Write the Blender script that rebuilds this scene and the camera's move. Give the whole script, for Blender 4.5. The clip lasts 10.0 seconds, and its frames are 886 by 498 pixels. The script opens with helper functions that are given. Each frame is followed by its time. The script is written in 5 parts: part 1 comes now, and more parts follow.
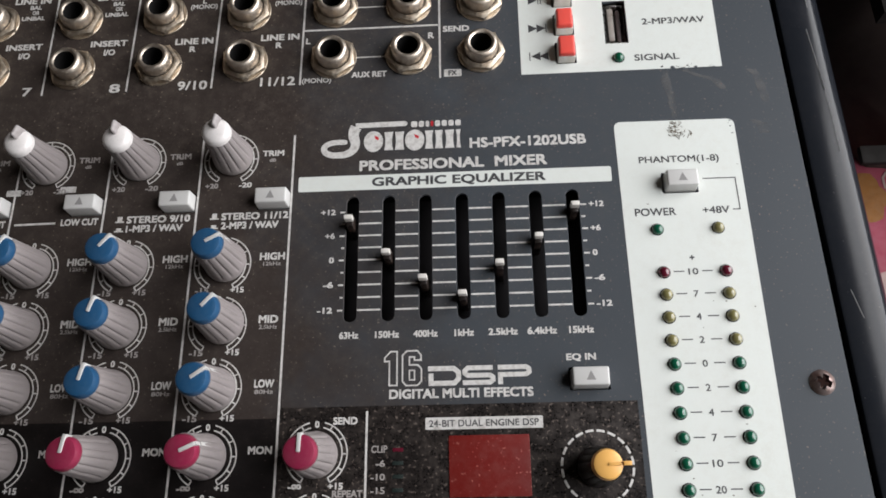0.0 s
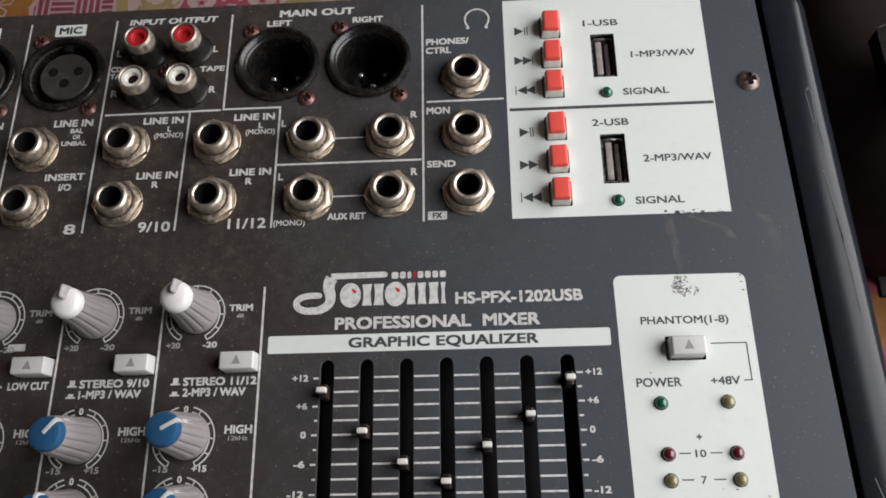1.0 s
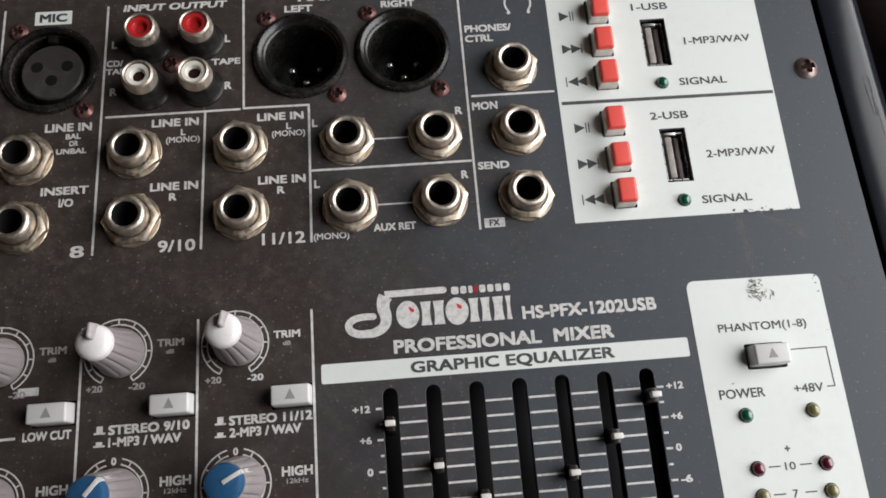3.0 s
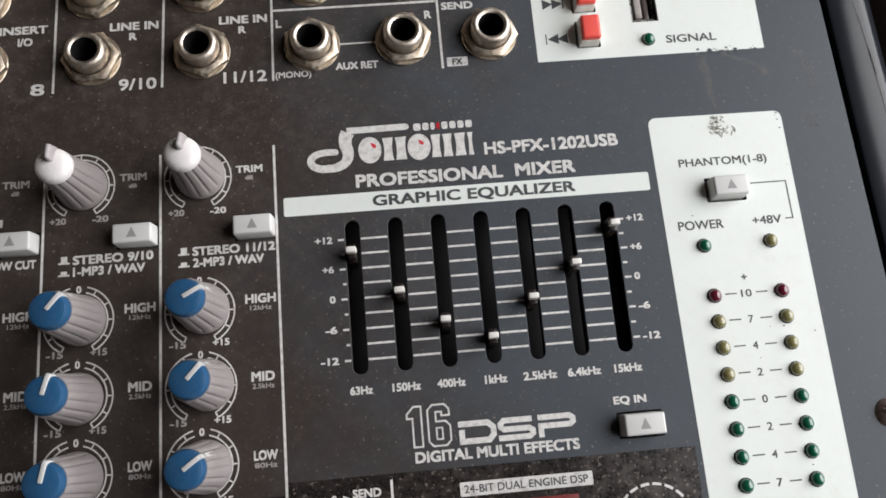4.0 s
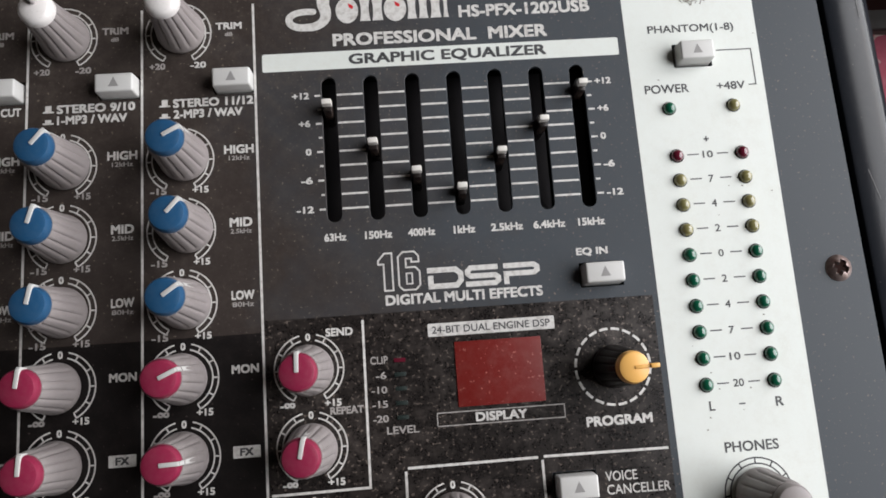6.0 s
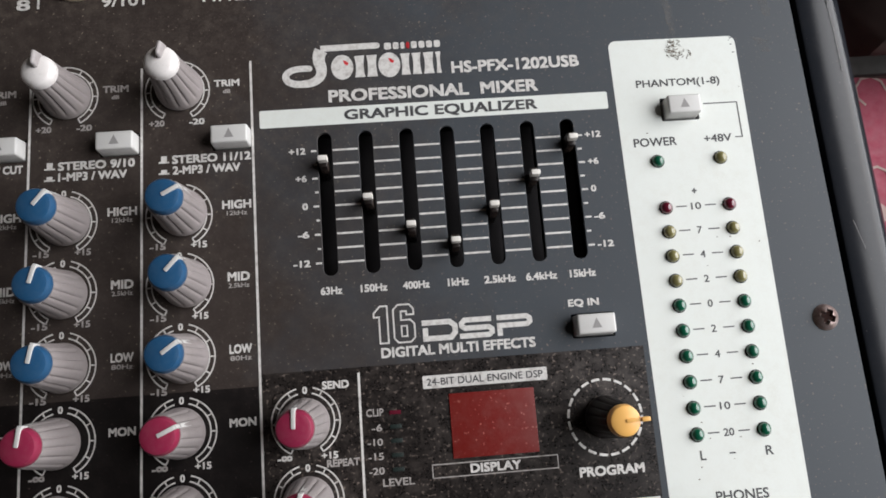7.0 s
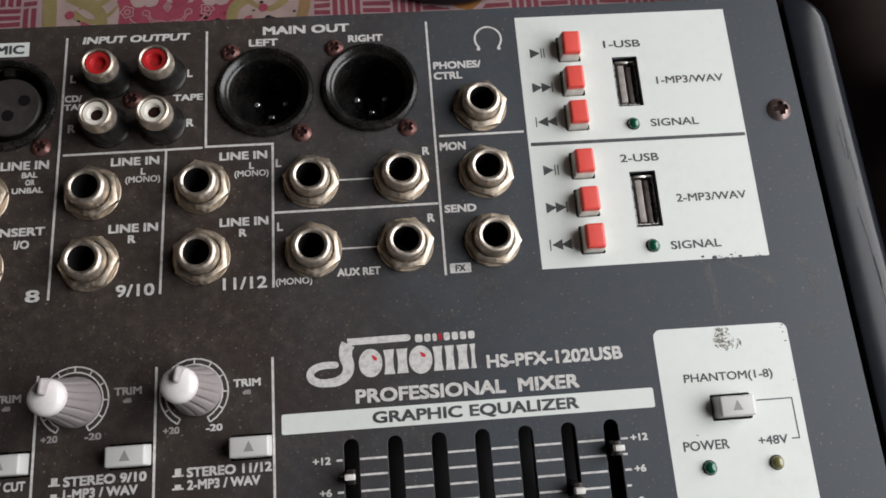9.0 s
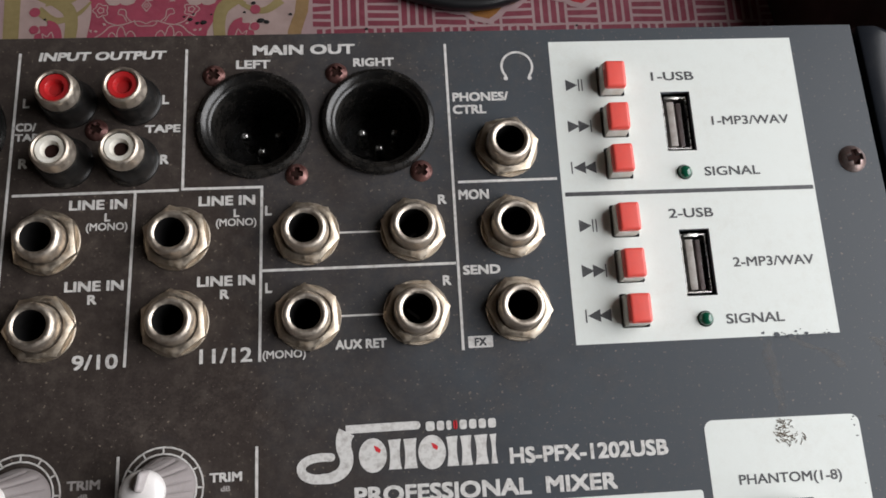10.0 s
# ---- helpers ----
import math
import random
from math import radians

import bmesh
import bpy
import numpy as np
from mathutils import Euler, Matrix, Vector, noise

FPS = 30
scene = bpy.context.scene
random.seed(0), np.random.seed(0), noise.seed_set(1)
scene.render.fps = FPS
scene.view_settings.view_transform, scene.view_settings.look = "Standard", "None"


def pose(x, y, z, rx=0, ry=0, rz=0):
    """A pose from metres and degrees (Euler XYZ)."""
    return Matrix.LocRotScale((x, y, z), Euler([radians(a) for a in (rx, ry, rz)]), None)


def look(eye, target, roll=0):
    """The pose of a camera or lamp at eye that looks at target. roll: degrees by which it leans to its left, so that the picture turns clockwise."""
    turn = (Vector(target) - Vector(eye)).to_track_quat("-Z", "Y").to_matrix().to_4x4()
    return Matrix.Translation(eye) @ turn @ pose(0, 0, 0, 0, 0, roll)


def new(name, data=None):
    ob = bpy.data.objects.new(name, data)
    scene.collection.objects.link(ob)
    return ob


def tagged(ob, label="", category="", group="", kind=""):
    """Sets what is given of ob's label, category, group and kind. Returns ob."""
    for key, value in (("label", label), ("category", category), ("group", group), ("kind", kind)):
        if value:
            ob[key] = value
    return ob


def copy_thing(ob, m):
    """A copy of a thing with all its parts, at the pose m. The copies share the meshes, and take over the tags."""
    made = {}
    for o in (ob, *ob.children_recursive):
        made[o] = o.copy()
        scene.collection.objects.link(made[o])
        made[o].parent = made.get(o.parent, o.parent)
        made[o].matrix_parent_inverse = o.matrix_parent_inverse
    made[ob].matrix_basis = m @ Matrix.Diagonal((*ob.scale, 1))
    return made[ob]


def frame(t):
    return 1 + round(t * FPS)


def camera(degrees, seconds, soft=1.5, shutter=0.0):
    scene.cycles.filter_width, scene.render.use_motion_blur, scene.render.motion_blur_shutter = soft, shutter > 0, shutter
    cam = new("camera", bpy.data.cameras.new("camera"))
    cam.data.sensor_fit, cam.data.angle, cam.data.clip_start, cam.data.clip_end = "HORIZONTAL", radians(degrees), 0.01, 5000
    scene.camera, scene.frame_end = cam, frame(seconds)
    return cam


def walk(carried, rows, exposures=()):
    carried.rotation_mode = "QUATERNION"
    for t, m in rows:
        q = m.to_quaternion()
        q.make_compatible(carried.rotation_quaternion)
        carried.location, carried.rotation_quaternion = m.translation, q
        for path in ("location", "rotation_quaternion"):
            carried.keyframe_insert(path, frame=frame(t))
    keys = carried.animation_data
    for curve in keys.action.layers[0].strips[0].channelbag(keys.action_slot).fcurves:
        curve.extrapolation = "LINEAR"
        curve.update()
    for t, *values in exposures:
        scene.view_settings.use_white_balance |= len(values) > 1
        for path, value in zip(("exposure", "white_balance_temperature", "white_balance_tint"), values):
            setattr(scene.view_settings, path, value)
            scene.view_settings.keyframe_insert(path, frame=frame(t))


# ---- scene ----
FOV = 59.75
PATH = [
    (0.0, pose(0.05436, -0.09901, 1.02852, 19.643, 3.347, -0.745)),
    (0.5, pose(0.05667, -0.07611, 1.02621, 20.006, 3.282, -0.560)),
    (1.0, pose(0.05919, -0.04913, 1.02474, 19.557, 3.306, -0.803)),
    (1.5, pose(0.06422, -0.02739, 1.02656, 19.678, 4.471, -0.848)),
    (2.0, pose(0.04935, -0.02064, 1.01996, 17.398, 3.177, -0.745)),
    (2.2, pose(0.04336, -0.01846, 1.02040, 16.913, 2.370, -1.463)),
    (3.3, pose(0.01983, -0.03718, 1.01154, 15.724, -2.281, -5.211)),
    (3.5, pose(0.02464, -0.04400, 1.01203, 14.444, -1.971, -5.335)),
    (4.0, pose(0.02902, -0.05886, 1.00664, 13.083, -1.851, -4.966)),
    (4.5, pose(0.02884, -0.07138, 0.99865, 11.612, -2.390, -4.784)),
    (5.0, pose(0.03042, -0.08132, 1.00109, 9.765, -3.271, -4.373)),
    (5.2, pose(0.03334, -0.08622, 1.00358, 10.105, -2.595, -4.229)),
    (6.3, pose(0.03254, -0.08610, 1.00948, 9.914, -2.345, -4.117)),
    (6.5, pose(0.03239, -0.08350, 1.01002, 9.952, -2.562, -4.130)),
    (7.0, pose(0.03393, -0.07806, 1.01416, 11.237, -2.520, -4.484)),
    (7.5, pose(0.03183, -0.06982, 1.01506, 11.939, -2.662, -4.570)),
    (8.0, pose(0.02873, -0.04607, 1.01470, 12.578, -3.099, -4.663)),
    (8.5, pose(0.02711, -0.02745, 1.01668, 13.909, -3.112, -5.423)),
    (9.0, pose(0.02994, -0.01229, 1.01481, 15.095, -2.612, -4.324)),
    (9.5, pose(0.02968, 0.00437, 1.00646, 14.877, -2.645, -3.602)),
    (10.0, pose(0.02677, 0.01547, 0.99000, 13.431, -3.628, -3.113)),
]
cam = camera(FOV, 10.0, soft=1.7)
walk(cam, PATH, ((0.0, 0.0), (0.5, -0.06), (1.0, -0.10), (1.5, -0.08), (2.0, -0.16), (3.5, 0.05), (4.5, 0.09), (6.5, 0.05), (7.5, 0.03), (8.3, -0.06), (9.0, -0.14), (9.5, -0.22), (10.0, -0.10)))

# ---- world, window light ----
world = bpy.data.worlds.new("daylight")
world.use_nodes = True
scene.world = world
wn = world.node_tree.nodes
sky = wn.new("ShaderNodeTexSky")
sky.sky_type = "NISHITA"
sky.sun_disc = False
sky.sun_elevation, sky.sun_rotation = radians(38), radians(70)
wn["Background"].inputs["Strength"].default_value = 0.10
world.node_tree.links.new(sky.outputs["Color"], wn["Background"].inputs["Color"])

WIN_X, WIN_Y0, WIN_Y1, WIN_Z0, WIN_Z1 = 0.60, -0.40, 0.50, 0.88, 1.84
lamp_data = bpy.data.lights.new("window_daylight", "AREA")
lamp_data.shape, lamp_data.size, lamp_data.size_y = "RECTANGLE", WIN_Y1 - WIN_Y0, WIN_Z1 - WIN_Z0
lamp_data.energy, lamp_data.color = 16.2, (0.985, 0.985, 1.0)
lamp = new("window_daylight", lamp_data)
lamp.matrix_world = look((WIN_X + 0.03, (WIN_Y0 + WIN_Y1) / 2, (WIN_Z0 + WIN_Z1) / 2), (0, (WIN_Y0 + WIN_Y1) / 2, (WIN_Z0 + WIN_Z1) / 2))
scene.view_settings.exposure = 0.0

MM = 0.001
PANEL_Z = 0.82      # height of the mixer's top sheet
TABLE_Z = 0.75      # height of the cloth-covered table
rnd = random.Random(7)


# ---- materials ----
def material(name, base, rough=0.5, metal=0.0, spec=0.5, coat=0.0):
    m = bpy.data.materials.new(name)
    m.use_nodes = True
    b = m.node_tree.nodes["Principled BSDF"]
    b.inputs["Base Color"].default_value = (*base, 1)
    b.inputs["Roughness"].default_value = rough
    b.inputs["Metallic"].default_value = metal
    b.inputs["Specular IOR Level"].default_value = spec
    b.inputs["Coat Weight"].default_value = coat
    b.inputs["Coat Roughness"].default_value = 0.12
    return m


def node(m, kind, **values):
    n = m.node_tree.nodes.new(kind)
    for key, v in values.items():
        n.inputs[key].default_value = v
    return n


def coords(m):
    return node(m, "ShaderNodeTexCoord").outputs["Object"]


def noise_of(m, where, scale, detail=4.0, rough=0.6):
    n = node(m, "ShaderNodeTexNoise", Scale=scale, Detail=detail, Roughness=rough)
    m.node_tree.links.new(where, n.inputs["Vector"])
    return n.outputs["Fac"]


def ramp(m, fac, lo, hi, a=0.0, b=1.0):
    r = node(m, "ShaderNodeMapRange")
    r.inputs["From Min"].default_value, r.inputs["From Max"].default_value = lo, hi
    r.inputs["To Min"].default_value, r.inputs["To Max"].default_value = a, b
    m.node_tree.links.new(fac, r.inputs["Value"])
    return r.outputs["Result"]


def times(m, a, b):
    n = m.node_tree.nodes.new("ShaderNodeMath")
    n.operation = "MULTIPLY"
    m.node_tree.links.new(a, n.inputs[0])
    if isinstance(b, float):
        n.inputs[1].default_value = b
    else:
        m.node_tree.links.new(b, n.inputs[1])
    return n.outputs[0]


def blend(m, fac, a, b):
    """Colour a turning to colour b by fac; a and b are colours or sockets."""
    n = m.node_tree.nodes.new("ShaderNodeMix")
    n.data_type = "RGBA"
    m.node_tree.links.new(fac, n.inputs[0])
    for k, v in ((6, a), (7, b)):
        if isinstance(v, tuple):
            n.inputs[k].default_value = (*v, 1)
        else:
            m.node_tree.links.new(v, n.inputs[k])
    return n.outputs[2]


def to(m, socket, name):
    m.node_tree.links.new(socket, m.node_tree.nodes["Principled BSDF"].inputs[name])


def relief(m, height, strength, distance):
    n = node(m, "ShaderNodeBump", Strength=strength, Distance=distance)
    m.node_tree.links.new(height, n.inputs["Height"])
    to(m, n.outputs["Normal"], "Normal")


def dusty(name, base, dust, rough, amount, fleck, spec=0.5, coat=0.0, film=0.25, dim_left=False, even=0.22):
    """A paint or plastic with a dull film of dust in patches and single light flecks on it."""
    m = material(name, base, rough, 0.0, spec, coat)
    at = coords(m)
    patches = ramp(m, noise_of(m, at, 45.0, 6.0, 0.7), 0.40, 0.70)
    grain = ramp(m, noise_of(m, at, 1600.0, 4.0, 0.75), 0.40, 0.72)
    flecks = ramp(m, noise_of(m, at, 1150.0, 2.0, 0.5), 0.745 - fleck, 0.80 - fleck)
    mid = ramp(m, noise_of(m, at, 330.0, 4.0, 0.7), 0.44, 0.65)
    both = node(m, "ShaderNodeMath")
    both.operation = "ADD"
    m.node_tree.links.new(times(m, grain, 0.55), both.inputs[0])
    m.node_tree.links.new(times(m, mid, 0.65), both.inputs[1])
    haze = times(m, times(m, ramp(m, patches, 0.0, 1.0, even, 1.0), both.outputs[0]), amount)
    ground = base
    if dim_left:
        # brown dirt round sockets and knobs; leftward darkening also paints the window light's fall-off
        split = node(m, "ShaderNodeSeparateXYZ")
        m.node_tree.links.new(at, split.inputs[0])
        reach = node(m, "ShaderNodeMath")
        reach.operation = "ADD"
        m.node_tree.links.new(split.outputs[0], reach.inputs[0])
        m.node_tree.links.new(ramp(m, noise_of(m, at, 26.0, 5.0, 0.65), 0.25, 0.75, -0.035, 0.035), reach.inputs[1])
        grime_falloff = ramp(m, reach.outputs[0], -0.012, 0.066, 0.95, 0.0)
        ground = blend(m, grime_falloff, base, (0.0318, 0.0232, 0.0198))
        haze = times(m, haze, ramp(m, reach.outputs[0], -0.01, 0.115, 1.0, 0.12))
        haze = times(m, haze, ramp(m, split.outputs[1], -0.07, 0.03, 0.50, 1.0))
    colour = blend(m, haze, ground, dust)
    thin = times(m, ramp(m, noise_of(m, at, 9.0, 3.0), 0.35, 0.7), film)
    colour = blend(m, thin, colour, tuple(0.5 * a + 0.5 * b for a, b in zip(base, dust)))
    few = times(m, flecks, ramp(m, patches, 0.0, 1.0, 0.35, 0.9))
    colour = blend(m, few, colour, tuple(min(1.0, 1.7 * c) for c in dust))
    to(m, colour, "Base Color")
    to(m, ramp(m, haze, 0.0, 0.5, rough, min(0.85, rough + 0.3)), "Roughness")
    relief(m, noise_of(m, at, 1500.0, 2.0), 0.12, 0.0001)
    return m


def worn(name, base, other, rough, metal, scale, lo=0.4, hi=0.7, spec=0.5, bump=0.1):
    m = material(name, base, rough, metal, spec)
    at = coords(m)
    wear = ramp(m, noise_of(m, at, scale, 5.0, 0.65), lo, hi)
    to(m, blend(m, wear, base, other), "Base Color")
    to(m, ramp(m, noise_of(m, at, scale * 3, 3.0), 0.3, 0.7, rough * 0.75, min(1.0, rough * 1.35)), "Roughness")
    relief(m, noise_of(m, at, scale * 4, 3.0), bump, 0.0002)
    return m


PAINT = dusty("charcoal_paint", (0.0515, 0.0595, 0.0690), (0.125, 0.102, 0.083), 0.45, 0.56, 0.085, spec=0.24, film=0.02, dim_left=True, even=0.40)
BLACK_PRINT = dusty("black_print", (0.006, 0.0048, 0.0048), (0.075, 0.058, 0.052), 0.42, 0.20, 0.05, spec=0.25, film=0.02)
FILM = dusty("smoked_film", (0.0065, 0.0055, 0.0055), (0.115, 0.092, 0.080), 0.26, 0.60, 0.135, spec=0.4, film=0.03, even=0.25)
WHITE_PRINT = dusty("white_print", (0.69, 0.72, 0.685), (0.48, 0.44, 0.36), 0.45, 0.25, -0.02, film=0.12)
LETTER = worn("white_lettering", (0.63, 0.615, 0.59), (0.32, 0.29, 0.27), 0.5, 0.0, 700.0, 0.46, 0.78)
FADED = worn("faded_lettering", (0.37, 0.345, 0.33), (0.17, 0.15, 0.14), 0.6, 0.0, 800.0, 0.44, 0.72)
DARK_LETTER = worn("dark_lettering", (0.045, 0.045, 0.048), (0.12, 0.12, 0.12), 0.5, 0.0, 500.0, 0.5, 0.8)
SIDE = dusty("side_plastic", (0.0105, 0.0125, 0.0165), (0.09, 0.08, 0.075), 0.18, 0.08, 0.02, spec=0.24, film=0.03)
CHASSIS = material("black_steel", (0.006, 0.006, 0.006), 0.7)
SLOT_BED = material("slot_bed", (0.034, 0.031, 0.034), 0.6)
GLOSS = dusty("gloss_black", (0.0045, 0.0045, 0.0045), (0.11, 0.095, 0.08), 0.24, 0.26, 0.03, film=0.03)
INSERT = dusty("dark_insert", (0.030, 0.026, 0.024), (0.10, 0.095, 0.085), 0.45, 0.5, 0.0)
NICKEL = worn("tarnished_nickel", (0.62, 0.54, 0.44), (0.36, 0.285, 0.21), 0.45, 1.0, 330.0, 0.42, 0.72, bump=0.03)
BARREL = worn("bright_nickel", (0.68, 0.60, 0.51), (0.44, 0.36, 0.285), 0.45, 1.0, 420.0, 0.42, 0.78, bump=0.03)
HOLE = material("black_hole", (0.006, 0.0055, 0.0055), 0.7, spec=0.2)
BLACK = dusty("black_plastic", (0.005, 0.005, 0.005), (0.08, 0.066, 0.056), 0.34, 0.30, 0.0, spec=0.35, film=0.05)
GREY = dusty("grey_knob", (0.252, 0.224, 0.222), (0.22, 0.195, 0.17), 0.42, 0.5, -0.03, film=0.3)
BUTTON = dusty("light_grey_button", (0.56, 0.555, 0.54), (0.42, 0.39, 0.35), 0.42, 0.35, -0.03)
FIN = worn("grey_fin", (0.36, 0.33, 0.325), (0.27, 0.245, 0.24), 0.45, 0.0, 300.0)
EMBOSS = material("grey_mark", (0.26, 0.25, 0.245), 0.6)
WHITE_CAP = worn("white_cap", (0.74, 0.71, 0.69), (0.66, 0.62, 0.60), 0.3, 0.0, 150.0, bump=0.01)
BLUE_CAP = dusty("blue_cap", (0.010, 0.066, 0.155), (0.12, 0.17, 0.23), 0.30, 0.3, -0.03)
ROSE_CAP = dusty("rose_cap", (0.235, 0.012, 0.048), (0.30, 0.14, 0.16), 0.30, 0.3, -0.03)
AMBER_CAP = material("amber_cap", (0.86, 0.47, 0.13), 0.35)
RED_KEY = worn("red_key", (0.78, 0.085, 0.062), (0.68, 0.085, 0.07), 0.38, 0.0, 200.0)
WHITE_KEY = worn("white_key", (0.72, 0.71, 0.67), (0.52, 0.47, 0.40), 0.42, 0.0, 180.0)
RUST = worn("rusty_screw", (0.20, 0.10, 0.088), (0.075, 0.026, 0.022), 0.36, 0.55, 420.0, 0.38, 0.66, bump=0.2)
DULL_STEEL = worn("tarnished_screw", (0.36, 0.29, 0.27), (0.17, 0.105, 0.09), 0.36, 0.7, 420.0, 0.36, 0.66, bump=0.2)
RECESS_SHADE = material("recess_shade", (0.022, 0.010, 0.008), 0.9, 0.0, 0.1)
STEEL = worn("steel", (0.62, 0.61, 0.59), (0.40, 0.38, 0.35), 0.28, 1.0, 300.0, bump=0.01)
RCA_RED = worn("red_insert", (0.42, 0.012, 0.014), (0.34, 0.03, 0.03), 0.34, 0.0, 300.0)
RCA_WHITE = worn("white_insert", (0.72, 0.69, 0.62), (0.52, 0.47, 0.38), 0.35, 0.0, 300.0)
DISPLAY = dusty("red_display", (0.155, 0.010, 0.008), (0.27, 0.10, 0.085), 0.34, 0.30, 0.075, spec=0.35, film=0.08)
LED_GREEN = material("green_led", (0.006, 0.085, 0.045), 0.05, coat=0.6)
LED_YELLOW = material("yellow_led", (0.20, 0.18, 0.075), 0.05, coat=0.6)
LED_RED = material("red_led", (0.10, 0.010, 0.022), 0.05, coat=0.6)
LED_DARK = material("unlit_led", (0.014, 0.022, 0.020), 0.4)
RED_INK = material("red_ink", (0.55, 0.02, 0.03), 0.5)
DIRT = worn("brown_dirt", (0.16, 0.13, 0.095), (0.06, 0.05, 0.04), 0.9, 0.0, 900.0)
SMEAR = material("pale_smear", (0.17, 0.165, 0.16), 0.8)
where = coords(SMEAR)
cloud = ramp(SMEAR, noise_of(SMEAR, where, 230.0, 3.0, 0.6), 0.32, 0.58)
to(SMEAR, times(SMEAR, times(SMEAR, ramp(SMEAR, noise_of(SMEAR, where, 900.0, 5.0, 0.75), 0.3, 0.65), 0.75), cloud), "Alpha")
SCUFF = worn("grey_scuff", (0.17, 0.17, 0.17), (0.09, 0.09, 0.09), 0.8, 0.0, 900.0)


# ---- mesh tools: all in millimetres on the panel, x to the right, y to the rear ----
def add(name, mesh, parent, x=0.0, y=0.0, z=0.0, turn=0.0):
    ob = new(name, mesh)
    ob.parent = parent
    ob.matrix_basis = pose(x * MM, y * MM, z * MM, 0, 0, turn)
    return ob


def solid(bm, mat, name, smooth=38.0):
    bmesh.ops.recalc_face_normals(bm, faces=bm.faces)
    bmesh.ops.scale(bm, vec=(MM, MM, MM), verts=bm.verts)
    for f in bm.faces:
        f.smooth = True
    for e in bm.edges:
        if len(e.link_faces) == 2 and e.calc_face_angle(0.0) > radians(smooth):
            e.smooth = False
    me = bpy.data.meshes.new(name)
    bm.to_mesh(me)
    bm.free()
    me.materials.append(mat)
    return me


def part(name, bm, mat, parent, label="", at=(0, 0, 0), turn=0.0):
    ob = add(name, solid(bm, mat, name), parent, *at, turn)
    return tagged(ob, label)


def lathe(profile, steps=40, bm=None, ripple=0.0, waves=0, low=0.0, high=0.0):
    """Turns (radius, height) pairs round z. ripple: depth of flutes between two heights."""
    bm = bm or bmesh.new()
    rings = []
    for r, z in profile:
        if r < 1e-6:
            rings.append([bm.verts.new((0, 0, z))])
            continue
        ring = []
        for k in range(steps):
            a = 2 * math.pi * k / steps
            cut = ripple * max(0.0, math.cos(waves * a)) ** 3 if low <= z <= high else 0.0
            ring.append(bm.verts.new(((r - cut) * math.cos(a), (r - cut) * math.sin(a), z)))
        rings.append(ring)
    for one, two in zip(rings, rings[1:]):
        for k in range(steps):
            a, b = one[k % len(one)], one[(k + 1) % len(one)]
            c, d = two[(k + 1) % len(two)], two[k % len(two)]
            face = list(dict.fromkeys((a, b, c, d)))
            if len(face) > 2:
                bm.faces.new(face)
    return bm


def box(x0, y0, z0, x1, y1, z1, bevel=0.0, taper=0.0, bm=None, segments=2):
    """A block, narrower at the top by taper on each side, with rounded edges."""
    own = bmesh.new()
    t = taper
    v = [own.verts.new(p) for p in ((x0, y0, z0), (x1, y0, z0), (x1, y1, z0), (x0, y1, z0),
                                    (x0 + t, y0 + t, z1), (x1 - t, y0 + t, z1), (x1 - t, y1 - t, z1), (x0 + t, y1 - t, z1))]
    for q in ((3, 2, 1, 0), (4, 5, 6, 7), (0, 1, 5, 4), (1, 2, 6, 5), (2, 3, 7, 6), (3, 0, 4, 7)):
        own.faces.new([v[k] for k in q])
    if bevel:
        bmesh.ops.bevel(own, geom=own.edges[:], offset=bevel, segments=segments, affect="EDGES", profile=0.6)
    if bm is None:
        return own
    me = bpy.data.meshes.new("joined")
    own.to_mesh(me)
    own.free()
    bm.from_mesh(me)
    bpy.data.meshes.remove(me)
    return bm


def circle(x, y, r, n=36, start=0.0, end=360.0):
    return [(x + r * math.cos(radians(start + (end - start) * k / n)), y + r * math.sin(radians(start + (end - start) * k / n)))
            for k in range(n + (0 if end - start >= 360 else 1))]


def rect(x0, y0, x1, y1, r=0.0, n=5):
    if not r:
        return [(x0, y0), (x1, y0), (x1, y1), (x0, y1)]
    out = []
    for cx, cy, a in ((x1 - r, y0 + r, -90), (x1 - r, y1 - r, 0), (x0 + r, y1 - r, 90), (x0 + r, y0 + r, 180)):
        out += circle(cx, cy, r, n, a, a + 90)
    return out


def sheet(name, loops, mat, z, thick=0.0, bevel=0.0):
    """A flat sheet with its outline first and its openings after it."""
    cu = bpy.data.curves.new(name, "CURVE")
    cu.dimensions, cu.fill_mode, cu.extrude, cu.bevel_depth, cu.bevel_resolution = "2D", "BOTH", thick / 2 * MM, bevel * MM, 1
    for loop in loops:
        sp = cu.splines.new("POLY")
        sp.points.add(len(loop) - 1)
        for p, (x, y) in zip(sp.points, loop):
            p.co = (x * MM, y * MM, 0, 1)
        sp.use_cyclic_u = True
    return baked(name, cu, mat, z - thick / 2 - bevel)


def baked(name, cu, mat, z):
    ob = bpy.data.objects.new(name, cu)
    scene.collection.objects.link(ob)
    bpy.context.view_layer.update()
    me = bpy.data.meshes.new_from_object(ob.evaluated_get(bpy.context.evaluated_depsgraph_get()))
    bpy.data.objects.remove(ob)
    bm = bmesh.new()
    bm.from_mesh(me)
    bmesh.ops.remove_doubles(bm, verts=bm.verts, dist=1e-7)
    bm.to_mesh(me)
    bm.free()
    me.transform(Matrix.Translation((0, 0, z * MM)))
    me.materials.clear()
    me.materials.append(mat)
    me.name = name
    return me


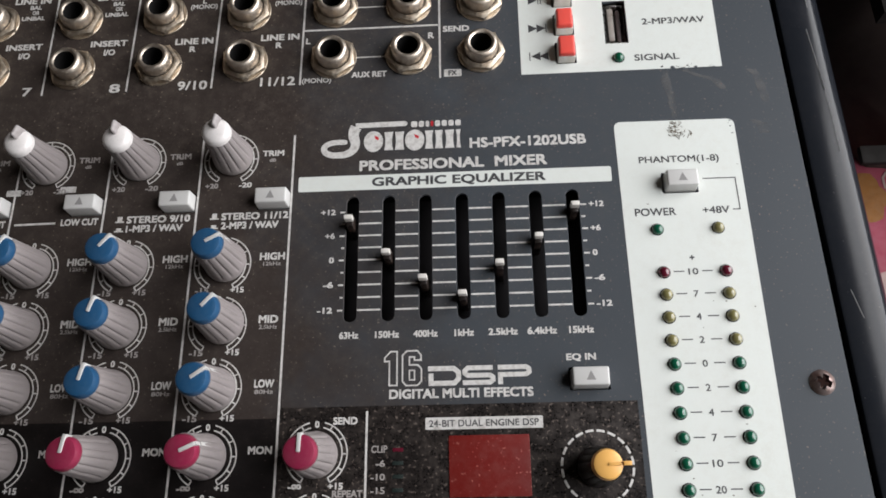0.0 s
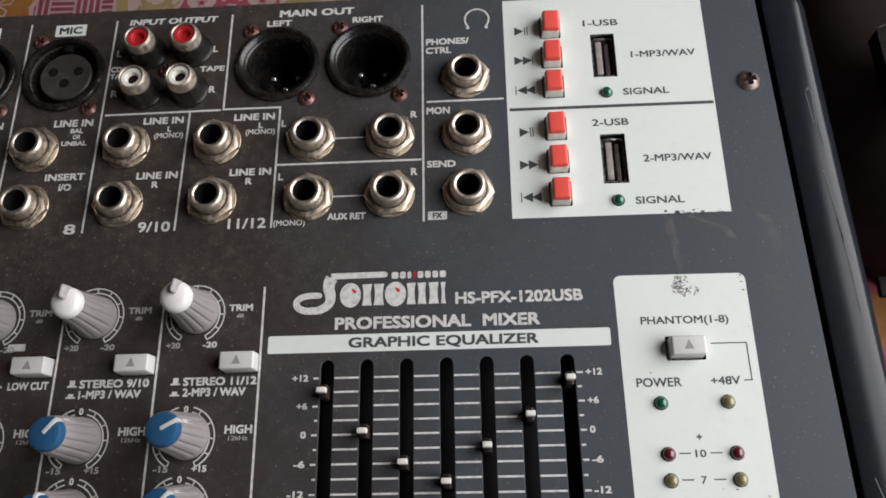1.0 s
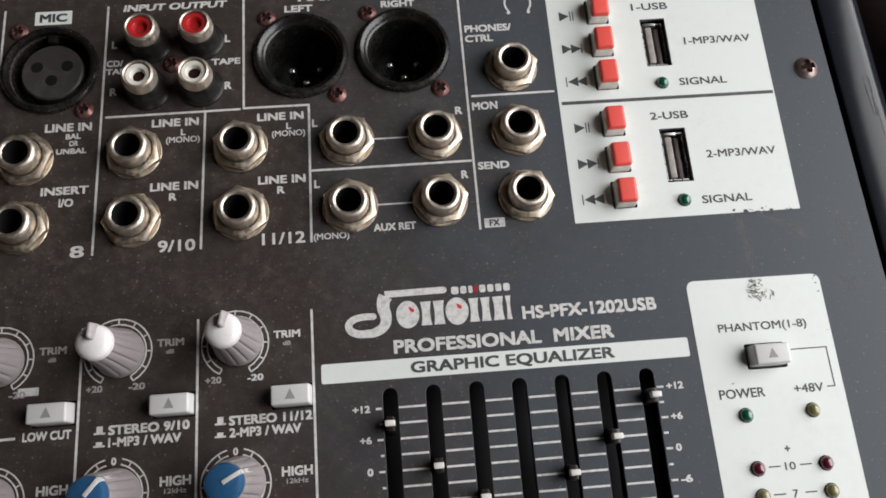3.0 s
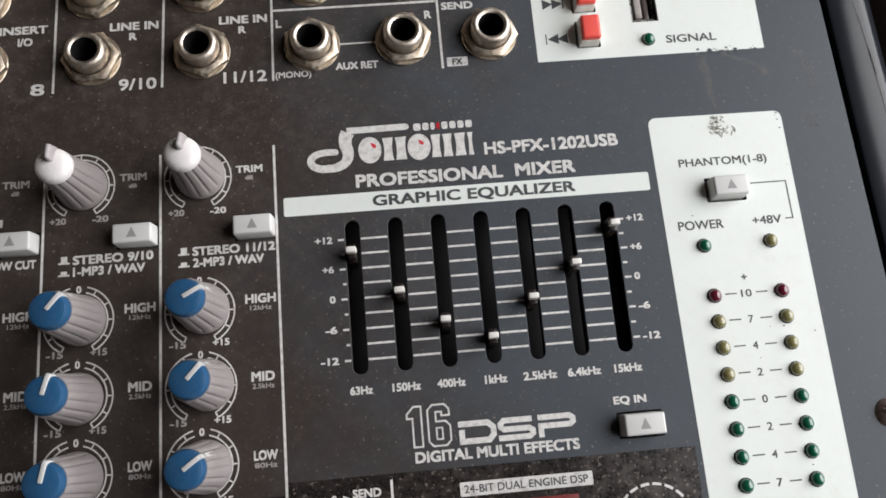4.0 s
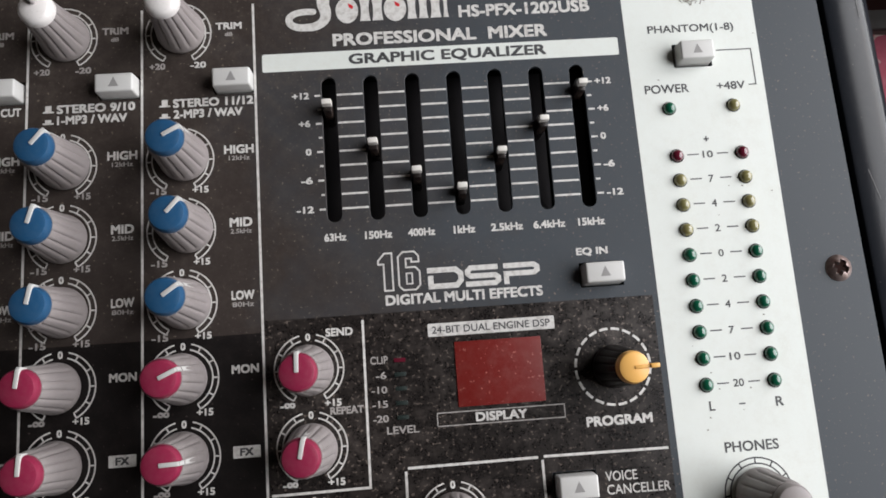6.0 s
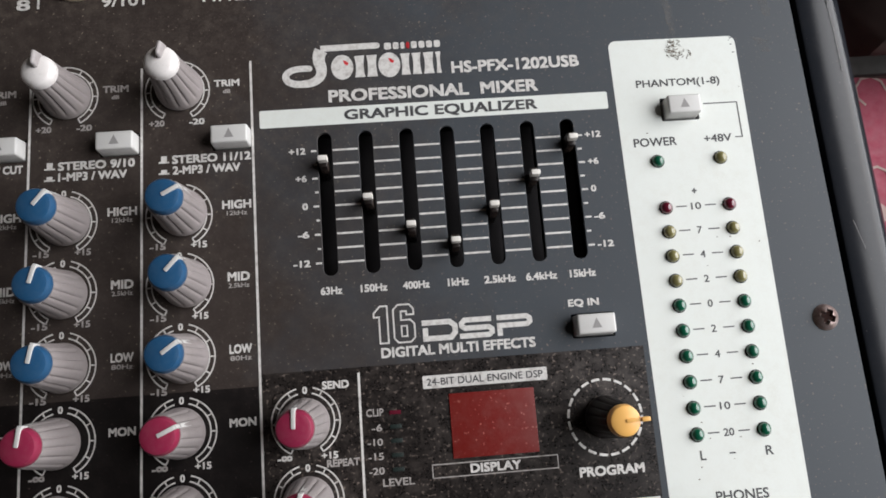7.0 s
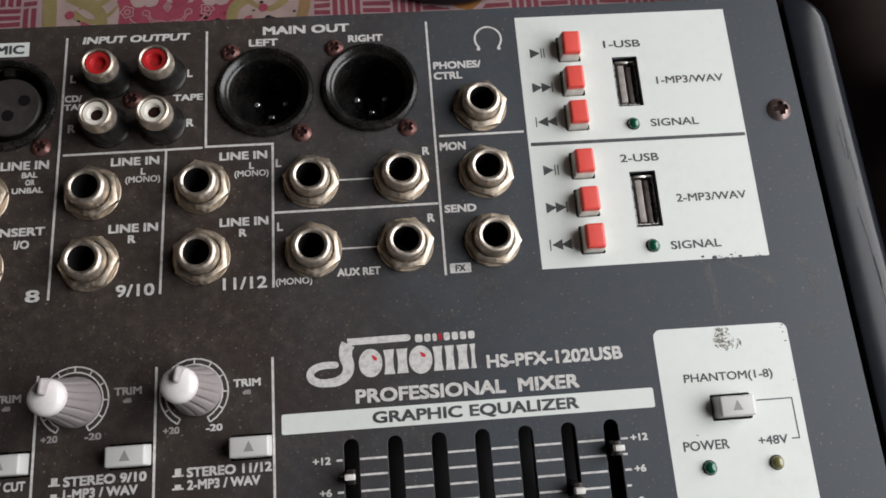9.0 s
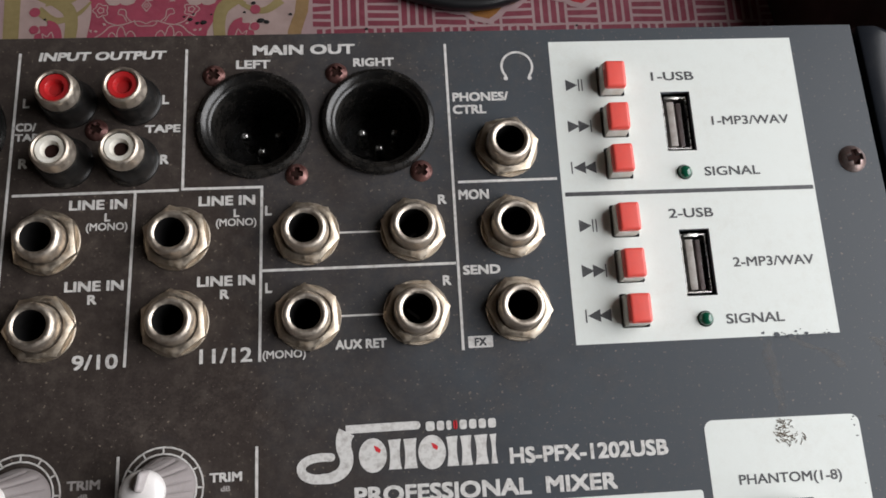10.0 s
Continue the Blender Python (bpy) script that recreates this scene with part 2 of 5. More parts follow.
def ribbon(points, width, bm=None, closed=False, z=0.0, ends=None):
    """A flat line of a width along a path; ends: the width at the last point, for one that tapers."""
    bm = bm or bmesh.new()
    pts = [Vector((p[0], p[1])) for p in points]
    n = len(pts)
    rows = []
    for k, p in enumerate(pts):
        before = pts[k - 1] if k or closed else None
        after = pts[(k + 1) % n] if k < n - 1 or closed else None
        d1 = (p - before).normalized() if before is not None else None
        d2 = (after - p).normalized() if after is not None else None
        d1, d2 = d1 or d2, d2 or d1
        side = Vector((-(d1 + d2).y, (d1 + d2).x))
        side = side.normalized() if side.length > 1e-6 else Vector((-d1.y, d1.x))
        w = width if ends is None else width + (ends - width) * k / (n - 1)
        grow = min(2.0, 1.0 / max(0.3, side.dot(Vector((-d1.y, d1.x)))))
        off = side * (w / 2 * grow)
        rows.append((bm.verts.new((p.x + off.x, p.y + off.y, z)), bm.verts.new((p.x - off.x, p.y - off.y, z))))
    for k in range(n if closed else n - 1):
        a, b = rows[k], rows[(k + 1) % n]
        bm.faces.new((a[0], a[1], b[1], b[0]))
    return bm


def flat(points, bm=None, z=0.0):
    bm = bm or bmesh.new()
    bm.faces.new([bm.verts.new((x, y, z)) for x, y in points])
    return bm


def upward(bm):
    """Turns flat faces to look up."""
    for f in bm.faces:
        f.normal_update()
        if f.normal.z < 0:
            f.normal_flip()
    return bm


def printed(name, bm, mat, parent, label="", z=0.08):
    upward(bm)
    bmesh.ops.scale(bm, vec=(MM, MM, MM), verts=bm.verts)
    me = bpy.data.meshes.new(name)
    bm.to_mesh(me)
    bm.free()
    me.materials.append(mat)
    return tagged(add(name, me, parent, 0, 0, z), label)


LETTERS = {}


def lettering(words, x0, x1, y0, y1, parent, mat=None, z=0.09, heavy=0.036, slant=0.0, turn=0.0):
    """Printed words that fill the given stretch in x and y."""
    mat = mat or LETTER
    key = (words, round(x1 - x0, 2), round(y1 - y0, 2), mat.name, heavy, slant)
    if key not in LETTERS:
        cu = bpy.data.curves.new("lettering", "FONT")
        cu.body, cu.size, cu.shear, cu.resolution_u = words, 1.0, slant, 3
        thin = baked("lettering", cu, mat, 0.0)
        bm = bmesh.new()
        # heavier strokes: copies of the face shifted by a hair, each a touch higher
        spread = ((0, 0),) if heavy <= 0 else ((-1, -1), (1, -1), (-1, 1), (1, 1), (0, 0))
        for k, (sx, sy) in enumerate(spread):
            thin.transform(Matrix.Translation((sx * heavy, sy * heavy, 0.0)))
            bm.from_mesh(thin)
            for v in bm.verts[-len(thin.vertices):]:
                v.co.z = k
            thin.transform(Matrix.Translation((-sx * heavy, -sy * heavy, 0.0)))
        me = bpy.data.meshes.new("lettering")
        bm.to_mesh(me)
        bm.free()
        me.materials.append(mat)
        co = np.empty(len(me.vertices) * 3)
        me.vertices.foreach_get("co", co)
        co = co.reshape(-1, 3)
        low, high = co.min(0), co.max(0)
        co[:, 0] = (co[:, 0] - low[0]) / (high[0] - low[0]) * (x1 - x0) * MM
        co[:, 1] = (co[:, 1] - low[1]) / (high[1] - low[1]) * (y1 - y0) * MM
        co[:, 2] *= 0.003 * MM
        me.vertices.foreach_set("co", co.ravel())
        me.update()
        LETTERS[key] = me
    return add("lettering", LETTERS[key], parent, x0, y0, z, turn)


# ---- the room: floor, walls with one window, ceiling ----
# unseen room, added; walls toned dull and warm to hold down bounced fill
WALL = worn("plaster", (0.20, 0.15, 0.115), (0.15, 0.115, 0.085), 0.85, 0.0, 3.0)
FLOOR = worn("cement_floor", (0.26, 0.24, 0.22), (0.18, 0.165, 0.15), 0.6, 0.0, 4.0)
FRAME = worn("painted_wood", (0.55, 0.53, 0.48), (0.42, 0.40, 0.36), 0.5, 0.0, 20.0)


def metre_box(name, a, b, mat, label, category, parent=None):
    bm = bmesh.new()
    bmesh.ops.create_cube(bm, size=1.0)
    for v in bm.verts:
        v.co = Vector([(p + q) / 2 + c * (q - p) for p, q, c in zip(a, b, v.co)])
    me = bpy.data.meshes.new(name)
    bm.to_mesh(me)
    bm.free()
    me.materials.append(mat)
    ob = new(name, me)
    if parent:
        ob.parent = parent
        return ob
    return tagged(ob, label, category, kind="structure")


RX0, RX1, RY0, RY1, RH = -2.2, WIN_X, -2.4, 1.9, 2.75
metre_box("floor", (RX0 - 0.15, RY0 - 0.15, -0.1), (RX1 + 0.15, RY1 + 0.15, 0), FLOOR, "worn grey cement floor of the room", "floor")
# unseen ceiling, kept dark so the paint mirrors little from above
CEILING = worn("dark_ceiling", (0.085, 0.07, 0.055), (0.05, 0.04, 0.03), 0.8, 0.0, 3.0)
metre_box("ceiling", (RX0 - 0.15, RY0 - 0.15, RH), (RX1 + 0.15, RY1 + 0.15, RH + 0.1), CEILING, "unseen ceiling, made dark to dim its reflection in the mixer", "ceiling")
metre_box("wall_west", (RX0 - 0.15, RY0, 0), (RX0, RY1, RH), WALL, "plain dull beige plaster wall", "wall")
metre_box("wall_north", (RX0 - 0.15, RY1, 0), (RX1 + 0.15, RY1 + 0.15, RH), WALL, "plain dull beige plaster wall", "wall")
metre_box("wall_south", (RX0 - 0.15, RY0 - 0.15, 0), (RX1 + 0.15, RY0, RH), WALL, "plain dull beige plaster wall", "wall")
east = bmesh.new()
for a, b in (((RX1, RY0, 0), (RX1 + 0.15, RY1, WIN_Z0)), ((RX1, RY0, WIN_Z1), (RX1 + 0.15, RY1, RH)),
             ((RX1, RY0, WIN_Z0), (RX1 + 0.15, WIN_Y0, WIN_Z1)), ((RX1, WIN_Y1, WIN_Z0), (RX1 + 0.15, RY1, WIN_Z1))):
    box(a[0], a[1], a[2], b[0], b[1], b[2], bm=east)
east_mesh = bpy.data.meshes.new("wall_east")
east.to_mesh(east_mesh)
east.free()
east_mesh.materials.append(WALL)
tagged(new("wall_east", east_mesh), "dull beige plaster wall with a window opening", "wall", kind="structure")
window = tagged(new("window_1"), "open window with a painted wooden frame", "window", kind="structure")
window.location = (RX1, (WIN_Y0 + WIN_Y1) / 2, WIN_Z0)
half_w, win_h = (WIN_Y1 - WIN_Y0) / 2, WIN_Z1 - WIN_Z0
for a, b in (((0.06, -half_w, 0), (0.12, -half_w + 0.05, win_h)), ((0.06, half_w - 0.05, 0), (0.12, half_w, win_h)),
             ((0.06, -half_w + 0.05, 0), (0.12, half_w - 0.05, 0.05)), ((0.06, -half_w + 0.05, win_h - 0.05), (0.12, half_w - 0.05, win_h))):
    metre_box("window_frame", a, b, FRAME, "", "", window)

# ---- the mixer ----
mixer = tagged(new("audio_mixer"), "dark charcoal audio mixer lying on a patterned tablecloth", "mixer")
mixer.location = (0, 0, PANEL_Z)
X_LEFT, Y_TOP, Y_LOW = -140.0, 109.8, -165.0
DEEP = 68.5


def edge_x(y):
    """The right border of the top sheet, which widens a little towards the front."""
    return 146.0 + (Y_TOP - y) * 0.0215


COLUMNS = (-107.3, -78.6, -49.9, -21.1)
KNOB_Y = (6.9, -26.9, -45.0, -63.0, -81.0, -99.3)
SLOTS = [16.6 + 10.73 * k for k in range(7)]
SLOT_TOP, SLOT_LOW = -6.9, -45.3
XLRS = [(-99.6, 86.8), (-71.0, 86.5), (-2.4, 86.8), (26.2, 86.8)]
JACKS = [(x, y) for x in (-104.6, -76.0, -47.5, -19.4, 9.2, 33.1) for y in (60.2, 41.2)] + [(56.0, 79.4), (56.0, 60.1), (56.0, 41.1)]
PLAYER_KEYS = [(82.6, 95.7), (82.6, 85.1), (82.5, 74.7), (82.3, 60.5), (82.3, 49.8), (82.4, 39.5)]
BUTTONS = [(x + 13.9, -7.1, 9.9, 5.3) for x in COLUMNS] + [(82.0, -62.5, 10.2, 5.5), (112.3, -6.2, 9.4, 5.6), (70.4, -112.6, 9.8, 5.8)]
USB = [(94.8, 77.4, 102.0, 92.6), (95.0, 42.2, 102.2, 58.0)]

openings = [rect(x - 1.95, SLOT_LOW, x + 1.95, SLOT_TOP, 1.9) for x in SLOTS]
openings += [circle(x, y, 11.2, 40) for x, y in XLRS]
openings += [circle(x, y, 4.9, 24) for x, y in JACKS]
key_holes = [rect(x - 3.25, y - 3.9, x + 3.25, y + 3.9, 0.4, 2) for x, y in PLAYER_KEYS]
button_holes = [rect(x - w / 2 - 0.45, y - h / 2 - 0.45, x + w / 2 + 0.45, y + h / 2 + 0.45, 0.4, 2) for x, y, w, h in BUTTONS]
usb_holes = [rect(*u) for u in USB]
outline = [(X_LEFT, Y_LOW), (edge_x(Y_LOW), Y_LOW), (edge_x(Y_TOP), Y_TOP), (X_LEFT, Y_TOP)]
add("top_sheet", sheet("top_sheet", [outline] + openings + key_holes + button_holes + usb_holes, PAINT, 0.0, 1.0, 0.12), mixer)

# steel tray below the sheet, open at the top
tray = bmesh.new()
box(X_LEFT, Y_LOW, -DEEP, 147, Y_TOP - 0.3, -DEEP + 1.5, bm=tray)
box(X_LEFT, Y_TOP - 1.8, -DEEP + 1.5, 145.6, Y_TOP - 0.3, -1.3, bm=tray)
box(X_LEFT, Y_LOW, -DEEP + 1.5, 147, Y_LOW + 1.5, -1.3, bm=tray)
box(145.9, Y_LOW + 1.5, -DEEP + 1.5, 147.3, Y_TOP - 1.8, -3.0, bm=tray)
part("chassis", tray, CHASSIS, mixer)
for x in (-120, 125):
    for y in (-140, 85):
        part("rubber_foot", lathe([(0, -70), (8, -70), (9, -69.4), (9, -68.5), (0, -68.5)], 24), CHASSIS, mixer, at=(x, y, 0))


def side_cheek(mirror):
    """The moulded end piece: a flat shoulder that rolls over into a slightly flared flank."""
    prof = [(1.7, -9.0), (1.7, -0.5), (1.95, 0.1), (2.6, 0.35), (10.5, 0.25)]
    prof += [(10.5 + 6.2 * math.sin(radians(a)), -5.95 + 6.2 * math.cos(radians(a))) for a in range(15, 91, 15)]
    prof += [(17.4, -16.0), (18.6, -40.0), (19.5, -DEEP), (1.7, -DEEP)]
    bm = bmesh.new()
    ys = [Y_LOW - 4, Y_LOW + 6, -60, 40, 100.5, 103.2, 105.4, 107.2, 108.5, 109.3]
    rows = []
    for y in ys:
        # the rear end is rounded off in plan
        inset = 0.0 if y <= 100.5 else 9.0 - math.sqrt(max(0.0, 9.0 ** 2 - (y - 100.5) ** 2))
        row = []
        for u, z in prof:
            w = min(u, max(1.7, u - inset * max(0.0, (u - 1.7)) / 15.0))
            row.append(bm.verts.new((mirror * (edge_x(y) + w) if mirror > 0 else X_LEFT - w, y, z - 0.02 * inset)))
        rows.append(row)
    n = len(prof)
    for a, b in zip(rows, rows[1:]):
        for k in range(n):
            bm.faces.new((a[k], a[(k + 1) % n], b[(k + 1) % n], b[k]))
    bm.faces.new(rows[0])
    bm.faces.new(rows[-1])
    return bm


part("side_cheek", side_cheek(1), SIDE, mixer, "glossy dark moulded end piece with scratches")
part("side_cheek", side_cheek(-1), SIDE, mixer)

# printed fields: black bands and the smoked film of the effects section
field = sheet("black_band", [rect(X_LEFT + 4, -150, -1.9, -71.4)], BLACK_PRINT, 0.035)
add("black_band", field, mixer)
field = sheet("effects_film", [rect(-1.7, -150, 94.2, -68.6)] + [button_holes[-1]], FILM, 0.05)
add("effects_film", field, mixer)
field = sheet("white_field", [rect(68.3, 32.3, 129.6, 106.5)] + key_holes + usb_holes, WHITE_PRINT, 0.05)
tagged(add("white_field", field, mixer), "white printed field with a chipped lower edge")
meter = [(96.2, -150), (131.4, -150)] + circle(128.5, 12.2, 2.0, 5, 0, 90) + circle(97.0, 12.4, 2.0, 5, 90, 180)
field = sheet("white_field", [meter, button_holes[-2]], WHITE_PRINT, 0.05)
tagged(add("white_field", field, mixer), "white printed meter field with a scuffed top edge")


# ---- printed lines ----
def rule(points, w=0.62, mat=None, z=0.075, name="rule"):
    return printed(name, ribbon(points, w), mat or LETTER, mixer, z=z)


for x in (-84.8, -113.4):
    rule([(x + 0.1, 106.2), (x - 0.3, 32.2)])
rule([(-56.2, 106.0), (-57.4, 32.4)])
rule([(-55.7, 71.3), (-19.3, 71.5)])
rule([(-28.9, 71.1), (-29.8, 32.2)])
rule([(-18.3, 106.3), (-18.5, 71.7), (-0.8, 71.6), (-1.3, 32.0)])
rule([(-1.0, 52.1), (42.5, 52.1)])
rule([(42.9, 106.5), (43.0, 32.4)])
rule([(44.1, 71.3), (67.4, 71.4)])
rule([(16.0, 60.2), (25.8, 60.2)], 0.42)
rule([(16.2, 41.2), (25.8, 41.2)], 0.42)
rule([(-1.9, 14.3), (-2.1, -150)])
rule([(-30.3, 13.8), (-31.0, -150)])
rule([(-58.7, 13.6), (-59.6, -150)])
rule([(-87.4, 13.6), (-88.3, -150)])
rule([(-86.1, -12.4), (-73.4, -12.2)])
rule([(22.1, -69.9), (21.9, -109.4), (-1.1, -109.6)], 0.6)
rule([(30.9, -105.7), (62.0, -105.5)])
rule([(63.4, -105.4), (93.7, -105.6)])
rule([(30.4, -106.4), (30.2, -150)])
rule([(63.0, -106.2), (63.2, -150)])
rule([(69.0, 67.4), (129.2, 67.3)], 1.0, DARK_LETTER, 0.085)
rule([(119.0, -5.1), (128.3, -5.1), (128.4, -15.0), (126.4, -15.0)], 0.32, DARK_LETTER, 0.085)

# equalizer bar and scale
add("title_bar", sheet("title_bar", [rect(0.0, -4.9, 93.0, 0.0, 0.5, 2)], WHITE_PRINT, 0.05), mixer)
for k in range(9):
    y = -11.9 - 3.735 * k
    spans = [(a + 2.05, b - 2.05) for a, b in zip(SLOTS, SLOTS[1:])]
    spans += [(13.0 if k % 2 == 0 else 13.6, 14.5), (83.2, 84.9 if k % 2 == 0 else 84.4)]
    for a, b in spans:
        rule([(a, y), (b, y)], 0.52, None, 0.08, "scale_line")
for k, words in enumerate(("+12", "+6", "0", "-6", "-12")):
    y = -11.75 - 7.47 * k
    w = 1.45 * len(words)
    lettering(words, 11.6 - w, 11.6, y - 0.95, y + 0.85, mixer)
    lettering(words, 85.6, 85.6 + w, y - 0.95, y + 0.85, mixer)
for x, words in zip(SLOTS, ("63Hz", "150Hz", "400Hz", "1kHz", "2.5kHz", "6.4kHz", "15kHz")):
    w = 1.35 * len(words)
    lettering(words, x - w / 2 - 0.1, x + w / 2 - 0.1, -50.0, -48.0, mixer)


# ---- dials ----
def dial(x, y, gap=True, mat=None, r0=6.95, r1=8.3):
    bm = bmesh.new()
    spans = ((-62, 76), (104, 242)) if gap else ((-62, 242),)
    for r in (r0, r1):
        for a, b in spans:
            ribbon(circle(0, 0, r, 24, a, b), 0.36, bm)
    for k in range(11):
        a = radians(-62 + 30.4 * k)
        if gap and k == 5:
            continue
        ribbon([(r0 * math.cos(a), r0 * math.sin(a)), (r1 * math.cos(a), r1 * math.sin(a))], 0.36, bm)
    ob = printed("dial", bm, mat or LETTER, mixer)
    ob.location = (x * MM, y * MM, 0.08 * MM)
    if gap:
        lettering("0", x - 0.6, x + 0.6, y + 6.7, y + 8.5, mixer, mat)
    return ob


# ---- knobs ----
def knob(cap_mat, cap_label, body_mat=None, pointer_mat=None, pointed=False):
    body_mat, pointer_mat = body_mat or GREY, pointer_mat or BUTTON
    s = 0.90 if pointed else 1.0
    body = part("knob", lathe([(0, 0.3), (5.75, 0.3), (6.1, 0.9), (6.1, 1.8), (5.95, 2.6), (5.85, 3.4), (5.5 * (1 + s) / 2, 7.2), (5.1 * s, 11.6), (4.75 * s, 15.2), (4.45 * s, 15.8), (0, 15.8)],
                              112, None, 0.42, 14, 3.3, 15.3), body_mat, mixer)
    if pointed:
        cap = [(4.6 * s, 15.6), (4.65 * s, 16.3), (4.5 * s, 17.2), (4.1 * s, 17.9), (3.2 * s, 18.4), (1.6, 18.7), (0, 18.8)]
    else:
        cap = [(4.3, 15.6), (4.35, 16.5), (4.2, 17.5), (3.85, 18.2), (3.0, 18.5), (0, 18.6)]
    part("cap", lathe(cap, 40), cap_mat, body, cap_label)
    bm = bmesh.new()
    if pointed:
        box(-0.95, 0.0, 17.2, 0.95, 4.3, 21.0, 0.7, 0.4, bm, 3)
    else:
        box(-0.5, 0.0, 17.9, 0.5, 4.2, 18.85, 0.25, 0.0, bm)
    v = [bm.verts.new(p) for p in ((0.5, 4.75 * s, 15.4), (0.5, 5.82, 3.2), (-0.5, 5.82, 3.2), (-0.5, 4.75 * s, 15.4))]
    box(-0.5, 3.7 * s, 15.6, 0.5, 4.65 * s, 18.6 if s == 1.0 else 17.6, 0.2, 0.0, bm)
    bm.faces.new(v)
    part("pointer", bm, pointer_mat, body)
    return body


def put(ob, x, y, turn, lean=(0, 0)):
    ob.matrix_basis = pose(x * MM, y * MM, 0, lean[0], lean[1], -turn)
    return ob


def repeat(ob, x, y, turn, lean=(0, 0)):
    return copy_thing(ob, pose(x * MM, y * MM, 0, lean[0], lean[1], -turn))


trim = put(knob(WHITE_CAP, "white domed cap with a raised pointer", pointer_mat=FIN, pointed=True), COLUMNS[3] + 0.9, KNOB_Y[0] + 0.3, 12)
repeat(trim, COLUMNS[2] + 0.8, KNOB_Y[0] - 0.4, 6)
repeat(trim, COLUMNS[1] + 0.4, KNOB_Y[0] - 0.6, 20)
blue = put(knob(BLUE_CAP, "blue cap"), COLUMNS[3] + 1.2, KNOB_Y[1] + 0.4, 62)
# column, row, turn and how far the worn shaft has shifted it
for c, row, turn, dx, dy in ((3, 2, 42, 1.9, 0.3), (3, 3, 55, 1.0, -0.3), (2, 1, 40, 0.9, -0.1), (2, 2, 16, 0.4, -0.4), (2, 3, 12, 0.6, -0.4), (1, 1, 30, 0.6, 0.0), (1, 2, 10, 0.4, 0.0), (1, 3, 10, 0.4, 0.0)):
    repeat(blue, COLUMNS[c] + dx, KNOB_Y[row] + dy, turn, (rnd.uniform(-0.7, 0.7), rnd.uniform(-0.7, 0.7)))
rose = put(knob(ROSE_CAP, "rose red cap"), COLUMNS[3] - 0.2, KNOB_Y[4] - 0.1, 66)
for x, y, turn, lean in ((COLUMNS[3] - 0.2, KNOB_Y[5], 88, (0, 0)), (COLUMNS[2] - 0.7, KNOB_Y[4] - 0.2, 8, (0, -2.0)), (COLUMNS[2] - 0.5, KNOB_Y[5], 4, (0, 0)), (COLUMNS[1], KNOB_Y[4], 5, (0, 0)),
                         (8.6, -81.1, 2, (2.6, -1.0)), (8.7, -99.6, 12, (2.0, -1.0))):
    repeat(rose, x, y, turn, lean)
program = put(knob(AMBER_CAP, "amber yellow cap with a pointer", BLACK, AMBER_CAP), 82.4, -85.4, 88, (0, 2))
program.scale = (0.86, 0.86, 1.0)
part("pointer_tip", box(-0.6, 4.0, 17.6, 0.6, 6.4, 19.4, 0.35), AMBER_CAP, program)
phones = put(knob(GREY, "grey cap"), 114.4, -117.8, 105)
repeat(phones, 41.2, -117.8, 0)
repeat(phones, 8.7, -119.0, 20)

for c, x in enumerate(COLUMNS):
    dial(x, KNOB_Y[0], False)
    for y in KNOB_Y[1:]:
        dial(x, y)
dial(8.7, -80.8), dial(8.7, -99.3), dial(41.2, -117.8), dial(8.7, -119.0)
dial(114.4, -117.8, False, DARK_LETTER)
for k in range(20):
    a = 18 * k
    rule(circle(82.4, -85.4, 9.2, 4, a + 2.4, a + 15.6), 0.62, None, 0.08, "dial_dash")


# ---- channel lettering ----
for c, x in enumerate(COLUMNS):
    # the columns left of the last one take the dimmer print
    dim = LETTER if c == 3 else FADED
    lettering("TRIM", x + 9.5, x + 16.2, 7.5, 9.4, mixer, dim)
    lettering("dB", x + 11.8, x + 13.8, 5.6, 6.7, mixer, FADED)
    for y, words, small in ((-26.0, "HIGH", "12kHz"), (-44.8, "MID", "2.5kHz"), (-63.0, "LOW", "80Hz")):
        w = 1.85 * len(words)
        lettering(words, x + 14.6 - w / 2, x + 14.6 + w / 2, y, y + 2.3, mixer)
        lettering(small, x + 14.6 - 2.6, x + 14.6 + 2.6, y - 1.7, y - 0.5, mixer, FADED, heavy=0.02)
    lettering("MON", x + 11.4, x + 17.9, -80.7, -78.6, mixer)
    add("label_field", sheet("label_field", [rect(x + 11.3, -100.4, x + 17.7, -97.6, 0.2, 2)], LETTER, 0.06), mixer)
    lettering("FX", x + 12.9, x + 16.1, -99.9, -98.1, mixer, DARK_LETTER)
    for a, b, y in (("+20", "-20", -2.7), ("-15", "+15", -35.6), ("-15", "+15", -53.8), ("-15", "+15", -71.9)):
        lettering(a, x - 7.4, x - 3.4, y, y + 1.7, mixer, FADED)
        lettering(b, x + 2.9, x + 6.9, y, y + 1.7, mixer, dim)
    for y in (-90.0, -108.2):
        lettering("-\u221e", x - 7.2, x - 3.4, y + 0.2, y + 1.5, mixer, FADED)
        lettering("+15", x + 3.0, x + 6.9, y, y + 1.7, mixer)
for x in (8.7,):
    for y in (-90.0, -108.3):
        lettering("-\u221e", x - 7.2, x - 3.6, y + 0.2, y + 1.5, mixer)
        lettering("+15", x + 3.4, x + 7.4, y, y + 1.7, mixer)
